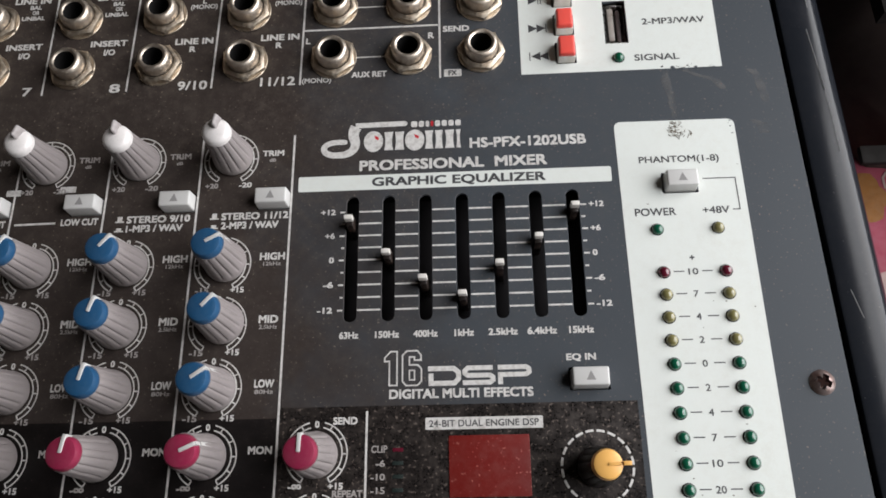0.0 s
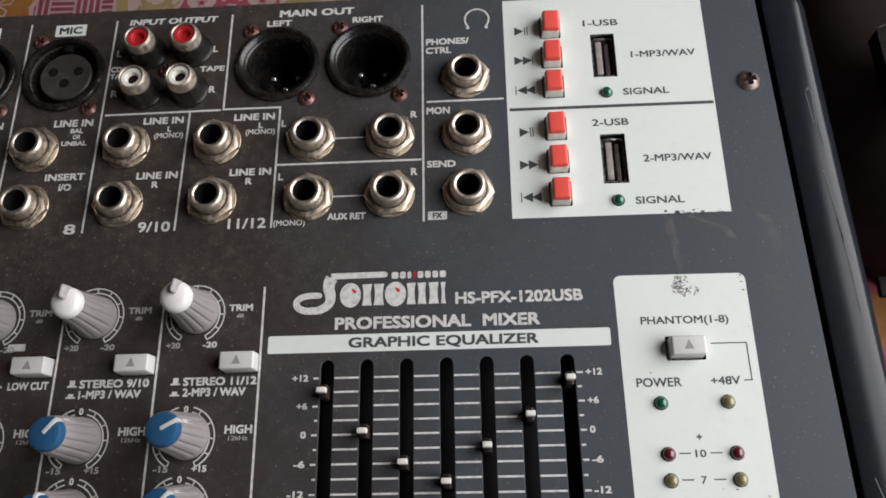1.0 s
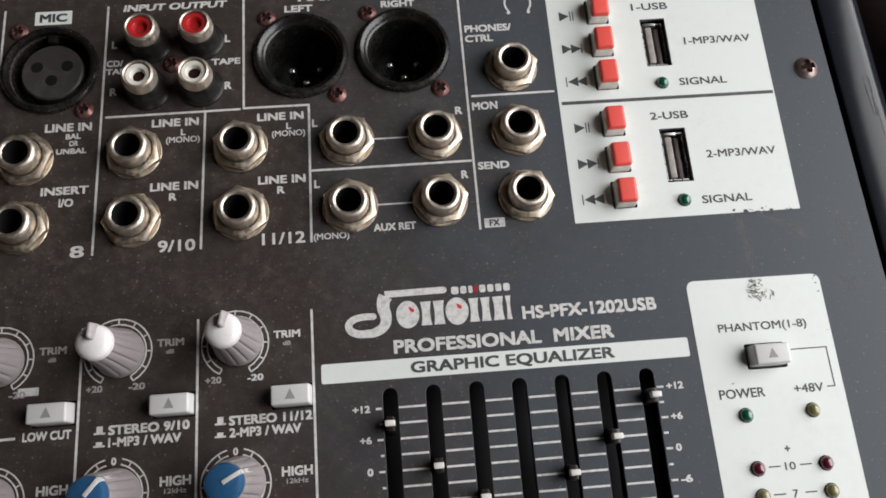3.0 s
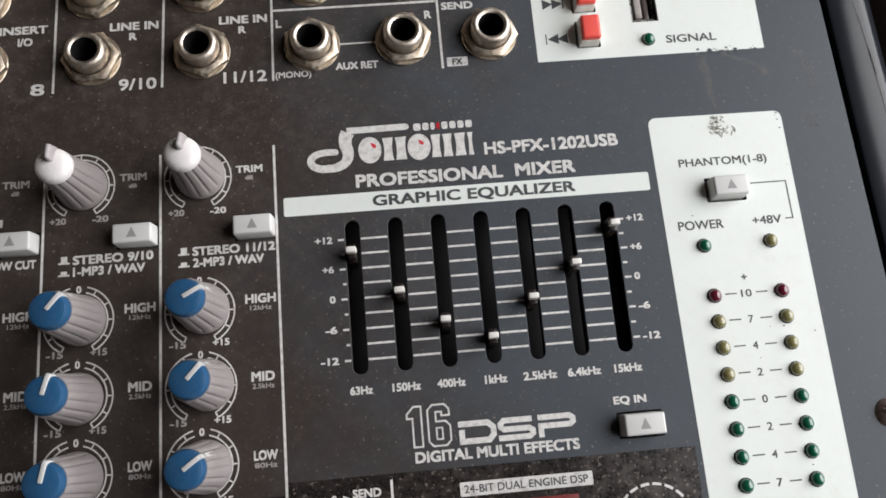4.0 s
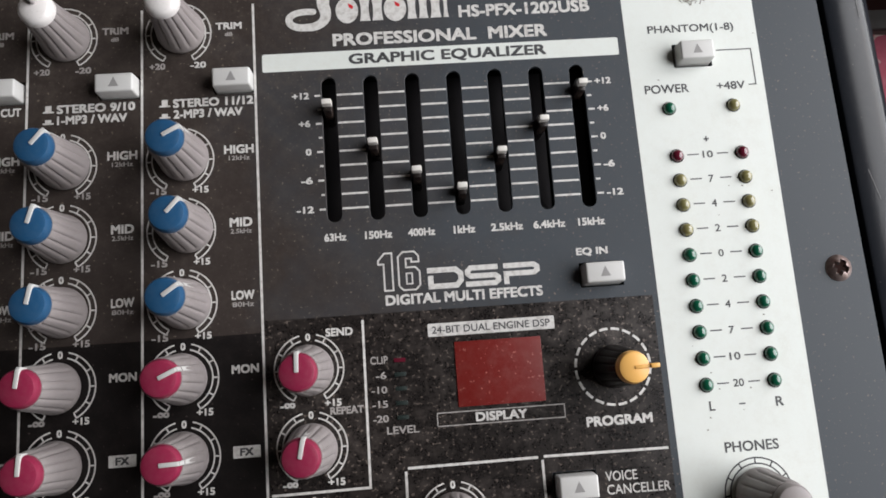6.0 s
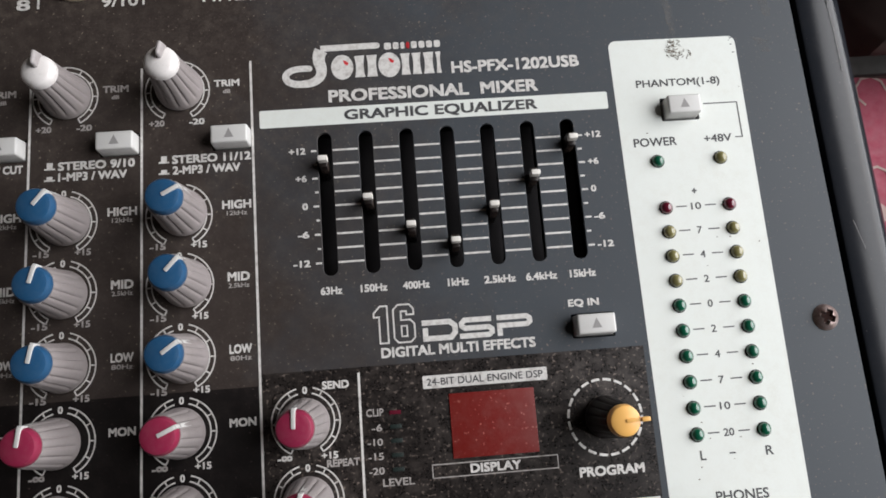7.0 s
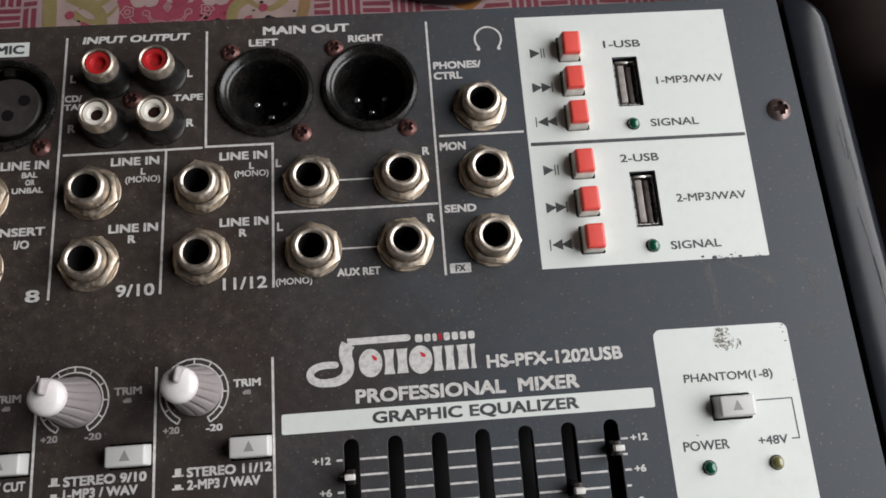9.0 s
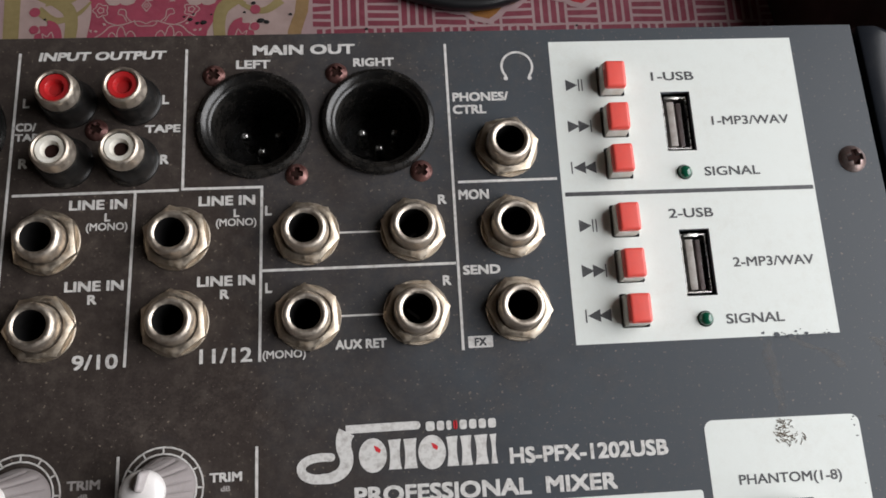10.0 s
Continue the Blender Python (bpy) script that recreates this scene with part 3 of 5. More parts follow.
for x, ch in ((COLUMNS[2], "9/10"), (COLUMNS[3], "11/12")):
    k = 1 if ch == "9/10" else 2
    lettering("STEREO " + ch, x - 1.6, x + 18.6 - (0.8 if k == 1 else 0), -13.1, -10.8, mixer)
    lettering("%d-MP3 / WAV" % k, x - 1.5, x + 15.8, -16.0, -13.7, mixer)
    for y, up in ((-12.8, 1.5), (-15.8, 0.8)):
        bm = flat([(x - 5.0, y), (x - 2.3, y), (x - 2.3, y + 0.45), (x - 5.0, y + 0.45)])
        flat([(x - 4.4, y + 0.45), (x - 2.9, y + 0.45), (x - 2.9, y + 0.45 + up), (x - 4.4, y + 0.45 + up)], bm)
        printed("switch_mark", bm, LETTER, mixer)
for x in COLUMNS[:2]:
    lettering("LOW CUT", x + 6.9, x + 18.4, -13.2, -11.0, mixer)
    add("label_field", sheet("label_field", [rect(x - 11.8, -2.9, x - 7.2, -0.9)], LETTER, 0.06), mixer)
    add("label_field", sheet("label_field", [rect(x + 5.0, -2.3, x + 10.0, -0.3)], LETTER, 0.06), mixer)

# jack field lettering
for x in (-14.9, -43.2):
    w = 12.6
    lettering("LINE IN", x, x + w, 67.5, 69.8, mixer)
    lettering("L", x + 7.8, x + 9.1, 64.7, 66.6, mixer)
    lettering("(MONO)", x + 3.9, x + 12.9, 62.1, 64.4, mixer, heavy=0.02)
    lettering("LINE IN", x, x + w, 49.0, 51.3, mixer)
    lettering("R", x + 5.0, x + 7.0, 46.1, 48.2, mixer)
for x in (-71.5, -100.1):
    lettering("LINE IN", x, x + 12.4, 67.8, 70.2, mixer)
    lettering("BAL", x + 5.6, x + 9.6, 65.5, 67.1, mixer)
    lettering("OR", x + 6.6, x + 9.0, 63.4, 65.0, mixer)
    lettering("UNBAL", x + 3.3, x + 11.3, 61.2, 62.8, mixer)
    lettering("INSERT", x, x + 12.4, 49.6, 51.9, mixer)
    lettering("I/O", x + 4.8, x + 8.6, 46.2, 48.5, mixer)
lettering("7", -91.8, -88.7, 32.2, 35.3, mixer, heavy=0.02)
lettering("8", -63.1, -59.5, 32.1, 35.3, mixer, heavy=0.02)
lettering("9/10", -40.8, -31.2, 32.0, 35.2, mixer, heavy=0.02)
lettering("11/12", -14.1, -2.9, 32.1, 35.3, mixer, heavy=0.02)
lettering("INPUT OUTPUT", -52.0, -22.9, 103.9, 106.1, mixer, slant=0.12)
lettering("MAIN OUT", -2.9, 21.2, 104.4, 107.0, mixer)
lettering("LEFT", -6.8, 1.2, 101.0, 103.2, mixer)
lettering("RIGHT", 20.7, 30.4, 101.0, 103.2, mixer)
lettering("TAPE", -27.3, -19.3, 85.5, 87.4, mixer)
lettering("CD/", -56.0, -51.5, 86.6, 88.6, mixer)
lettering("TAPE", -56.1, -49.4, 84.2, 86.0, mixer)
for words, x, y in (("L", -54.8, 92.3), ("L", -23.6, 92.5), ("R", -54.8, 77.7), ("R", -23.7, 77.8)):
    lettering(words, x, x + (1.5 if words == "L" else 2.0), y, y + 2.3, mixer)
for y in (64.8, 47.0):
    lettering("L", -0.1, 1.4, y, y + 2.3, mixer)
lettering("R", 39.2, 41.2, 66.1, 68.4, mixer)
lettering("R", 39.3, 41.2, 47.1, 49.4, mixer)
lettering("AUX RET", 15.0, 26.2, 33.8, 35.9, mixer)
lettering("(MONO)", -0.7, 8.6, 32.0, 34.3, mixer, heavy=0.02)
lettering("PHONES/", 44.0, 57.4, 91.4, 93.7, mixer)
lettering("CTRL", 43.9, 51.9, 88.2, 90.5, mixer)
lettering("MON", 44.0, 51.1, 67.0, 69.4, mixer)
lettering("SEND", 44.0, 52.5, 49.3, 51.5, mixer)
add("label_field", sheet("label_field", [rect(44.2, 32.8, 49.7, 35.4, 0.2, 2)], LETTER, 0.06), mixer)
lettering("FX", 45.6, 48.3, 33.2, 35.0, mixer, DARK_LETTER)
for x in (-71.2, -99.8):
    add("label_field", sheet("label_field", [rect(x - 5.2, 101.0, x + 5.0, 105.3, 0.15, 2)], WHITE_PRINT, 0.06), mixer)
    lettering("MIC", x - 3.9, x + 3.7, 101.8, 104.5, mixer, DARK_LETTER)
# headphone sign
bm = ribbon([(57.1, 96.9)] + circle(60.1, 100.2, 3.75, 20, 220, -40)[0:21] + [(63.1, 96.9)], 0.55)
flat(circle(57.2, 97.1, 0.55, 8), bm, 0.01), flat(circle(63.0, 97.1, 0.55, 8), bm, 0.01)
printed("headphone_sign", bm, LETTER, mixer)

# player field
for x, y, words, w in ((92.9, 95.6, "1-USB", 10.7), (93.1, 60.8, "2-USB", 10.7), (106.6, 83.7, "1-MP3/WAV", 19.3), (106.9, 48.6, "2-MP3/WAV", 19.4),
                       (103.1, 70.9, "SIGNAL", 13.6), (103.4, 35.5, "SIGNAL", 13.7)):
    lettering(words, x, x + w, y, y + 2.3, mixer, DARK_LETTER, heavy=0.016)


def arrow(bm, x, y, d):
    flat([(x, y - 1.5), (x + 2.9 * d, y), (x, y + 1.5)], bm)
    return bm


for k, (x, y) in enumerate(PLAYER_KEYS):
    x0, yc = 71.6, y - 0.8
    bm = bmesh.new()
    if k % 3 == 0:
        arrow(bm, x0, yc, 1), ribbon([(x0 + 3.2, yc - 1.5), (x0 + 3.2, yc + 1.5)], 0.3, bm), ribbon([(x0 + 4.0, yc - 1.5), (x0 + 4.0, yc + 1.5)], 0.3, bm)
    elif k % 3 == 1:
        arrow(bm, x0 - 0.4, yc, 1), arrow(bm, x0 + 2.2, yc, 1), ribbon([(x0 + 5.2, yc - 1.5), (x0 + 5.2, yc + 1.5)], 0.3, bm)
    else:
        ribbon([(x0 - 0.4, yc - 1.5), (x0 - 0.4, yc + 1.5)], 0.3, bm), arrow(bm, x0 + 2.9, yc, -1), arrow(bm, x0 + 5.4, yc, -1)
    printed("player_sign", bm, DARK_LETTER, mixer, z=0.09)

# meter field
lettering("PHANTOM(1-8)", 101.3, 124.5, -0.2, 2.6, mixer, DARK_LETTER, heavy=0.016)
lettering("POWER", 98.6, 110.3, -16.3, -13.9, mixer, DARK_LETTER, heavy=0.016)
lettering("+48V", 117.8, 125.4, -16.1, -13.9, mixer, DARK_LETTER, heavy=0.016)
lettering("+", 112.4, 113.8, -29.9, -28.5, mixer, DARK_LETTER)
for k, words in enumerate(("10", "7", "4", "2", "0", "2", "4", "7", "10", "20")):
    y = -33.3 - 6.47 * k
    w = 1.35 * len(words)
    lettering(words, 113.0 - w / 2, 113.0 + w / 2, y - 0.95, y + 0.95, mixer, DARK_LETTER, heavy=0.012)
    bm = ribbon([(107.6, y + 0.1), (110.6, y + 0.1)], 0.32)
    ribbon([(115.4, y + 0.1), (118.4, y + 0.1)], 0.32, bm)
    printed("meter_dash", bm, DARK_LETTER, mixer)
lettering("L", 105.0, 106.4, -97.8, -95.5, mixer, DARK_LETTER, heavy=0.016)
lettering("R", 121.6, 123.6, -97.8, -95.5, mixer, DARK_LETTER, heavy=0.016)
rule([(112.4, -96.6), (114.0, -96.6)], 0.35, DARK_LETTER, 0.085)
lettering("PHONES", 107.5, 120.8, -107.9, -105.4, mixer, DARK_LETTER, heavy=0.016)

# title lettering
lettering("PROFESSIONAL  MIXER", 18.3, 74.5, 1.3, 4.8, mixer, heavy=0.032)
lettering("GRAPHIC EQUALIZER", 22.2, 73.8, -4.3, -0.9, mixer, DARK_LETTER, heavy=0.028)
lettering("HS-PFX-1202USB", 51.6, 86.4, 7.7, 11.1, mixer, heavy=0.032)

# emblem: plain shapes
def smooth(points, n=6):
    """A soft curve through a few points."""
    p = [points[0]] + list(points) + [points[-1]]
    out = []
    for a, b, c, d in zip(p, p[1:], p[2:], p[3:]):
        for k in range(n):
            t = k / n
            out.append(tuple(0.5 * (2 * b[i] + (c[i] - a[i]) * t + (2 * a[i] - 5 * b[i] + 4 * c[i] - d[i]) * t * t + (3 * b[i] - a[i] - 3 * c[i] + d[i]) * t ** 3) for i in (0, 1)))
    return out + [points[-1]]


bm = ribbon([(31.9, 16.85), (25, 16.8), (16.8, 16.7)], 1.75)
flat(circle(31.9, 16.85, 0.87, 14), bm, 0.012)
ribbon(smooth([(17.0, 16.2), (16.4, 14.9), (16.3, 13.0), (16.8, 11.2), (16.7, 9.4), (15.6, 7.9), (13.6, 7.0), (11.4, 6.9)]), 3.6, bm, z=0.006, ends=2.0)
ribbon(smooth([(12.0, 6.85), (9.6, 7.0), (7.7, 8.0), (7.4, 9.6), (8.8, 10.8), (11.2, 11.25), (13.6, 11.2)]), 2.0, bm, z=0.009, ends=1.7)
flat(circle(13.6, 11.2, 0.85, 14), bm, 0.015)
printed("emblem_swoosh", bm, LETTER, mixer)
for x, dot in ((22.4, 23.4), (35.0, 35.6)):
    printed("emblem_oval", flat([(x + 2.95 * c, 11.1 + 3.55 * q) for c, q in circle(0, 0, 1, 28)]), LETTER, mixer)
    printed("emblem_dot", flat([(dot - 0.75, 13.1), (dot - 0.35, 11.9), (dot + 0.5, 11.5), (dot + 0.75, 12.2), (dot, 12.8)]), RED_INK, mixer, z=0.11)


def flared_block(x0, x1, waist):
    """A slab that narrows a little at half height, with flared feet."""
    left = [(x0 + waist * (1 - (2 * k / 8 - 1) ** 2), 8.0 + 6.1 * k / 8) for k in range(9)]
    return left + [(x1 - waist * (1 - (2 * k / 8 - 1) ** 2), 8.0 + 6.2 * k / 8) for k in range(8, -1, -1)]


for x0, x1, slit in ((25.7, 31.8, 28.7), (38.1, 43.6, 40.9), (44.2, 49.0, 47.3)):
    printed("emblem_shape", flat(flared_block(x0, slit - 0.25, 0.35)), LETTER, mixer)
    printed("emblem_shape", flat(flared_block(slit + 0.25, x1, 0.3)), LETTER, mixer)
x = 33.9
for w, mat in ((2.1, LETTER), (1.8, LETTER), (1.3, LETTER), (1.0, RED_INK), (1.8, LETTER), (1.8, LETTER), (1.8, LETTER), (1.9, LETTER)):
    printed("emblem_bar", flat(rect(x, 15.5, x + w - 0.2, 17.5, 0.5, 3)), mat, mixer)
    x += w + 0.27

# effects section lettering
one = [(26.7, -55.6), (28.3, -53.9), (30.1, -53.9), (30.1, -63.2), (28.0, -63.2), (28.0, -56.6), (26.7, -56.6)]
printed("outline_number", ribbon(one, 0.42, closed=True), LETTER, mixer)
six = [(36.7, -56.4), (36.7, -55.0), (35.7, -53.8), (32.8, -53.8), (31.6, -55.0), (31.6, -62.2), (32.6, -63.3), (35.7, -63.3), (36.8, -62.2), (36.8, -58.8), (35.8, -57.7), (33.5, -57.7), (33.5, -55.5), (34.9, -55.5), (34.9, -56.4)]
printed("outline_number", ribbon(six, 0.42, closed=True), LETTER, mixer)
printed("outline_number", ribbon(rect(33.5, -61.8, 34.9, -59.2), 0.38, closed=True), LETTER, mixer)
bm = ribbon([(38.6, -58.9), (45.6, -58.9), (46.9, -60.0), (46.9, -61.7), (45.8, -62.9), (39.4, -62.9), (39.4, -60.2)], 1.35)
printed("wide_letter_d", bm, LETTER, mixer)
bm = ribbon([(56.2, -58.9), (49.4, -58.9), (48.6, -59.7), (48.6, -60.3), (49.4, -60.95), (55.4, -60.95), (56.2, -61.5), (56.2, -62.3), (55.4, -62.9), (48.0, -62.9)], 1.3)
printed("wide_letter_s", bm, LETTER, mixer)
bm = ribbon([(58.2, -63.5), (58.2, -60.9), (65.2, -60.9), (66.0, -60.3), (66.0, -59.5), (65.2, -58.9), (57.6, -58.9)], 1.3)
printed("wide_letter_p", bm, LETTER, mixer)
lettering("DIGITAL MULTI EFFECTS", 28.0, 66.9, -66.9, -64.3, mixer)
lettering("EQ IN", 76.2, 84.2, -57.8, -55.6, mixer)
add("label_field", sheet("label_field", [rect(37.8, -75.2, 69.0, -72.0, 0.3, 2)], LETTER, 0.065), mixer)
lettering("24-BIT DUAL ENGINE DSP", 38.8, 67.9, -74.5, -72.7, mixer, DARK_LETTER, heavy=0.012)
rule(rect(38.7, -96.6, 69.5, -93.5) + [(38.7, -96.6)], 0.28, FADED)
lettering("DISPLAY", 47.9, 60.4, -96.1, -93.9, mixer)
lettering("PROGRAM", 74.5, 90.7, -99.4, -97.0, mixer)
lettering("SEND", 13.0, 19.6, -73.4, -71.4, mixer)
lettering("REPEAT", 13.3, 21.3, -92.0, -90.2, mixer, FADED)
lettering("CLIP", 23.4, 27.7, -80.9, -79.0, mixer, FADED, heavy=0.02)
for k, words in enumerate(("-6", "-10", "-15", "-20")):
    y = -84.5 - 3.4 * k
    lettering(words, 27.1 - 1.25 * len(words), 27.1, y, y + 1.7, mixer, FADED, heavy=0.02)
lettering("LEVEL", 26.5, 34.2, -97.6, -95.8, mixer, FADED, heavy=0.02)
lettering("VOICE", 77.7, 85.4, -112.3, -110.0, mixer, heavy=0.01)
lettering("CANCELLER", 77.8, 93.2, -115.4, -113.1, mixer, heavy=0.01)
for k in range(5):
    part("level_light", box(29.1, -80.7 - 3.4 * k, 0.0, 31.9, -79.7 - 3.4 * k, 0.25, 0.08), LED_RED if k == 0 else LED_DARK, mixer)
part("display_window", box(44.0, -92.4, 0.0, 65.2, -76.8, 0.3, 0.1), DISPLAY, mixer, "dusty dark red display window")


# ---- sockets ----
def jack_socket():
    nut = bmesh.new()
    lathe([(4.9, 0.05), (7.3, 0.05), (7.35, 0.3), (7.2, 0.5), (4.9, 0.5)], 40, nut)
    for z0, z1, r0, r1 in ((0.5, 1.8, 7.55, 7.55), (1.8, 2.4, 7.55, 6.7)):
        low = [nut.verts.new((r0 * math.cos(radians(60 * k)), r0 * math.sin(radians(60 * k)), z0)) for k in range(6)]
        top = [nut.verts.new((r1 * math.cos(radians(60 * k)), r1 * math.sin(radians(60 * k)), z1)) for k in range(6)]
        for k in range(6):
            nut.faces.new((low[k], low[(k + 1) % 6], top[(k + 1) % 6], top[k]))
    ring = [nut.verts.new((5.6 * math.cos(radians(15 * k)), 5.6 * math.sin(radians(15 * k)), 2.45)) for k in range(24)]
    for k in range(6):
        a, b = top[k], top[(k + 1) % 6]
        for j in range(4):
            nut.faces.new((a if j < 2 else b, ring[4 * k + j], ring[(4 * k + j + 1) % 24]))
        nut.faces.new((a, ring[(4 * k + 2) % 24], b))
    body = part("jack_socket", nut, NICKEL, mixer)
    part("barrel", lathe([(5.6, 1.6), (5.15, 1.8), (5.15, 4.4), (5.05, 5.3), (4.7, 5.95), (4.2, 6.2), (3.7, 6.1), (3.35, 5.75)], 40), BARREL, body)
    part("bore", lathe([(3.35, 5.75), (3.25, 5.2), (3.2, -14.0), (0, -14.0)], 40), HOLE, body)
    return body


first = jack_socket()
for k, (x, y) in enumerate(JACKS):
    m = pose(x * MM, y * MM, 0, rnd.uniform(-1.2, 1.2), rnd.uniform(-1.2, 1.2), rnd.uniform(0, 60))
    if k:
        copy_thing(first, m)
    else:
        first.matrix_basis = m
# contact springs that show in some sockets
for x, y, a in ((33.1, 60.2, 20), (33.1, 41.2, -40), (56.0, 60.1, 10)):
    part("contact_spring", box(-2.6, -0.35, -5.0, 1.0, 0.35, -4.7, 0.1), EMBOSS, mixer, at=(x, y, 0), turn=a)


def xlr_ring():
    return lathe([(12.7, 0.0), (13.2, 0.3), (13.2, 1.0), (12.8, 1.6), (12.0, 1.85), (11.2, 1.5), (10.7, 0.6), (10.3, 0.45), (9.95, 0.1), (9.8, -1.0), (9.7, -20.0), (0, -20.0)], 56)


PINS = ((-4.1, 1.6), (4.1, 1.6), (0.0, -2.6))
for k, (x, y) in enumerate(XLRS):
    if k < 2:
        ring = part("xlr_socket", lathe([(12.7, 0.0), (13.2, 0.3), (13.2, 1.0), (12.8, 1.6), (12.0, 1.85), (11.2, 1.5), (10.8, -6.0), (9.0, -6.0)], 56), GLOSS, mixer,
                    "black three-hole microphone socket", (x, y, 0))
        part("insert", lathe([(8.4, -6.0), (8.4, -0.9), (8.0, -0.5), (0, -0.5)], 48), INSERT, ring)
        # flat black discs paint the dark of the contact holes
        for px, py in PINS:
            part("contact_hole_shade", lathe([(0, -0.42), (1.6, -0.42), (1.65, -0.5)], 20), HOLE, ring, at=(px, py, 0))
        part("key_notch", box(-1.2, 8.6, -0.9, 1.2, 10.9, 0.6, 0.2), BLACK, ring)
    else:
        ring = part("xlr_socket", xlr_ring(), GLOSS, mixer, "black three-pin output socket", (x, y, 0))
        for px, py in PINS:
            part("pin", lathe([(1.2, -20), (1.2, -11.0), (1.0, -10.3), (0.5, -9.9), (0, -9.8)], 16), STEEL, ring, at=(px, py, 0))


def screw_mesh(r, h):
    """A domed head with a cross recess, as one fine grid."""
    bm = bmesh.new()
    n = 30
    rows = {}
    for i in range(n + 1):
        for j in range(n + 1):
            u, v = 2 * i / n - 1, 2 * j / n - 1
            # square to disc
            x, y = u * math.sqrt(1 - v * v / 2), v * math.sqrt(1 - u * u / 2)
            q = math.hypot(x, y)
            z = h * (1 - q ** 2.4)
            arm = min(abs(x), abs(y)) < 0.17 + 0.07 * (1 - q) and max(abs(x), abs(y)) < 0.54
            if arm:
                z -= 1.25 * h * (1 - 0.55 * q)
            rows[i, j] = bm.verts.new((x * r, y * r, z))
    for i in range(n):
        for j in range(n):
            bm.faces.new((rows[i, j], rows[i + 1, j], rows[i + 1, j + 1], rows[i, j + 1]))
    rim = [rows[i, 0] for i in range(n)] + [rows[n, j] for j in range(n)] + [rows[i, n] for i in range(n, 0, -1)] + [rows[0, j] for j in range(n, 0, -1)]
    low = [bm.verts.new((v.co.x, v.co.y, -0.6)) for v in rim]
    for k in range(len(rim)):
        bm.faces.new((rim[k], low[k], low[(k + 1) % len(rim)], rim[(k + 1) % len(rim)]))
    return bm


def cross(r):
    w = 0.30 * r
    return upward(flat([(-r, -w), (-w, -w), (-w, -r), (w, -r), (w, -w), (r, -w), (r, w), (w, w), (w, r), (-w, r), (-w, w), (-r, w)]))


for mat, r, h, spots in ((RUST, 2.6, 1.2, [(x - 9.5, y + 12.6) for x, y in XLRS] + [(x + 9.5, y - 12.5) for x, y in XLRS] + [(-38.1, 86.5)]),
                         (DULL_STEEL, 3.4, 1.7, [(140.2, 74.0), (142.6, -65.0)])):
    head, recess = solid(screw_mesh(r, h), mat, "screw", 50), solid(cross(0.46 * r), RECESS_SHADE, "cross_shade")
    for x, y in spots:
        screw = tagged(add("screw", head, mixer, x, y, 0.15, rnd.uniform(0, 90)), "rusty cross-head screw" if mat is RUST else "tarnished steel cross-head screw")
        # a dark flat cross paints the shade inside the recess
        add("cross_shade", recess, screw, 0, 0, 0.42 * h)

# phono sockets
for x, y, mat in ((-44.2, 93.0, RCA_RED), (-29.7, 93.3, RCA_RED), (-44.3, 78.7, RCA_WHITE), (-29.8, 78.7, RCA_WHITE)):
    base = part("phono_socket", lathe([(6.0, 0.0), (6.0, 0.6), (5.6, 1.0), (5.3, 2.0), (5.1, 5.6), (4.8, 6.2), (0, 6.2)], 40), BLACK, mixer, "phono socket in a black collar", (x, y, 0))
    part("metal_ring", lathe([(4.5, 6.1), (4.6, 6.7), (4.4, 7.1), (4.4, 8.7), (4.15, 9.3), (3.7, 9.55), (3.3, 9.3)], 40), BARREL, base)
    part("insert", lathe([(3.35, 6.0), (3.35, 8.9), (3.1, 9.1), (2.1, 8.9), (1.7, 8.3), (1.4, 6.0)], 36), mat, base)
    part("bore", lathe([(1.7, 7.6), (0, 7.6)], 24), RECESS_SHADE if mat is RCA_WHITE else RCA_RED, base)

# usb slots
USB_SPRING = worn("usb_spring", (0.15, 0.115, 0.11), (0.08, 0.06, 0.06), 0.4, 0.3, 300.0)
USB_TONGUE = worn("usb_tongue", (0.34, 0.31, 0.28), (0.20, 0.17, 0.15), 0.4, 0.0, 300.0)
for x0, y0, x1, y1 in USB:
    slot = part("usb_port", box(x0 - 0.3, y0 - 0.3, -14, x1 + 0.3, y1 + 0.3, -13), HOLE, mixer, "usb port in a dark slot")
    shell = bmesh.new()
    for a in ((x0 + 0.5, y0 + 0.9, -13, x0 + 0.8, y1 - 0.9, -1.2), (x1 - 0.8, y0 + 0.9, -13, x1 - 0.5, y1 - 0.9, -1.2),
              (x0 + 0.8, y0 + 0.9, -13, x1 - 0.8, y0 + 1.2, -1.2), (x0 + 0.8, y1 - 1.2, -13, x1 - 0.8, y1 - 0.9, -1.2)):
        box(*a, bm=shell)
    part("metal_shell", shell, STEEL, slot)
    part("spring_strip", box(x0 + 4.4, y0 + 1.7, -12, x0 + 5.6, y1 - 2.0, -2.2, 0.2), USB_SPRING, slot)
    part("end_strip", box(x0 + 1.0, y1 - 1.6, -6, x1 - 2.6, y1 - 0.9, -0.7, 0.1), STEEL, slot)
    part("tongue", box(x0 + 1.5, y0 + 1.6, -12, x0 + 3.3, y1 - 2.2, -0.9, 0.2), USB_TONGUE, slot)


# ---- keys, buttons, lights, faders ----
def key():
    body = part("player_key", box(-2.75, -3.6, -4.0, 2.75, 3.6, 3.2, 0.4, 0.12), WHITE_KEY, mixer, "red-topped white push key")
    part("red_top", box(-2.6, -3.4, 3.0, 2.6, 3.4, 5.0, 0.85, 0.12, segments=4), RED_KEY, body)
    return body


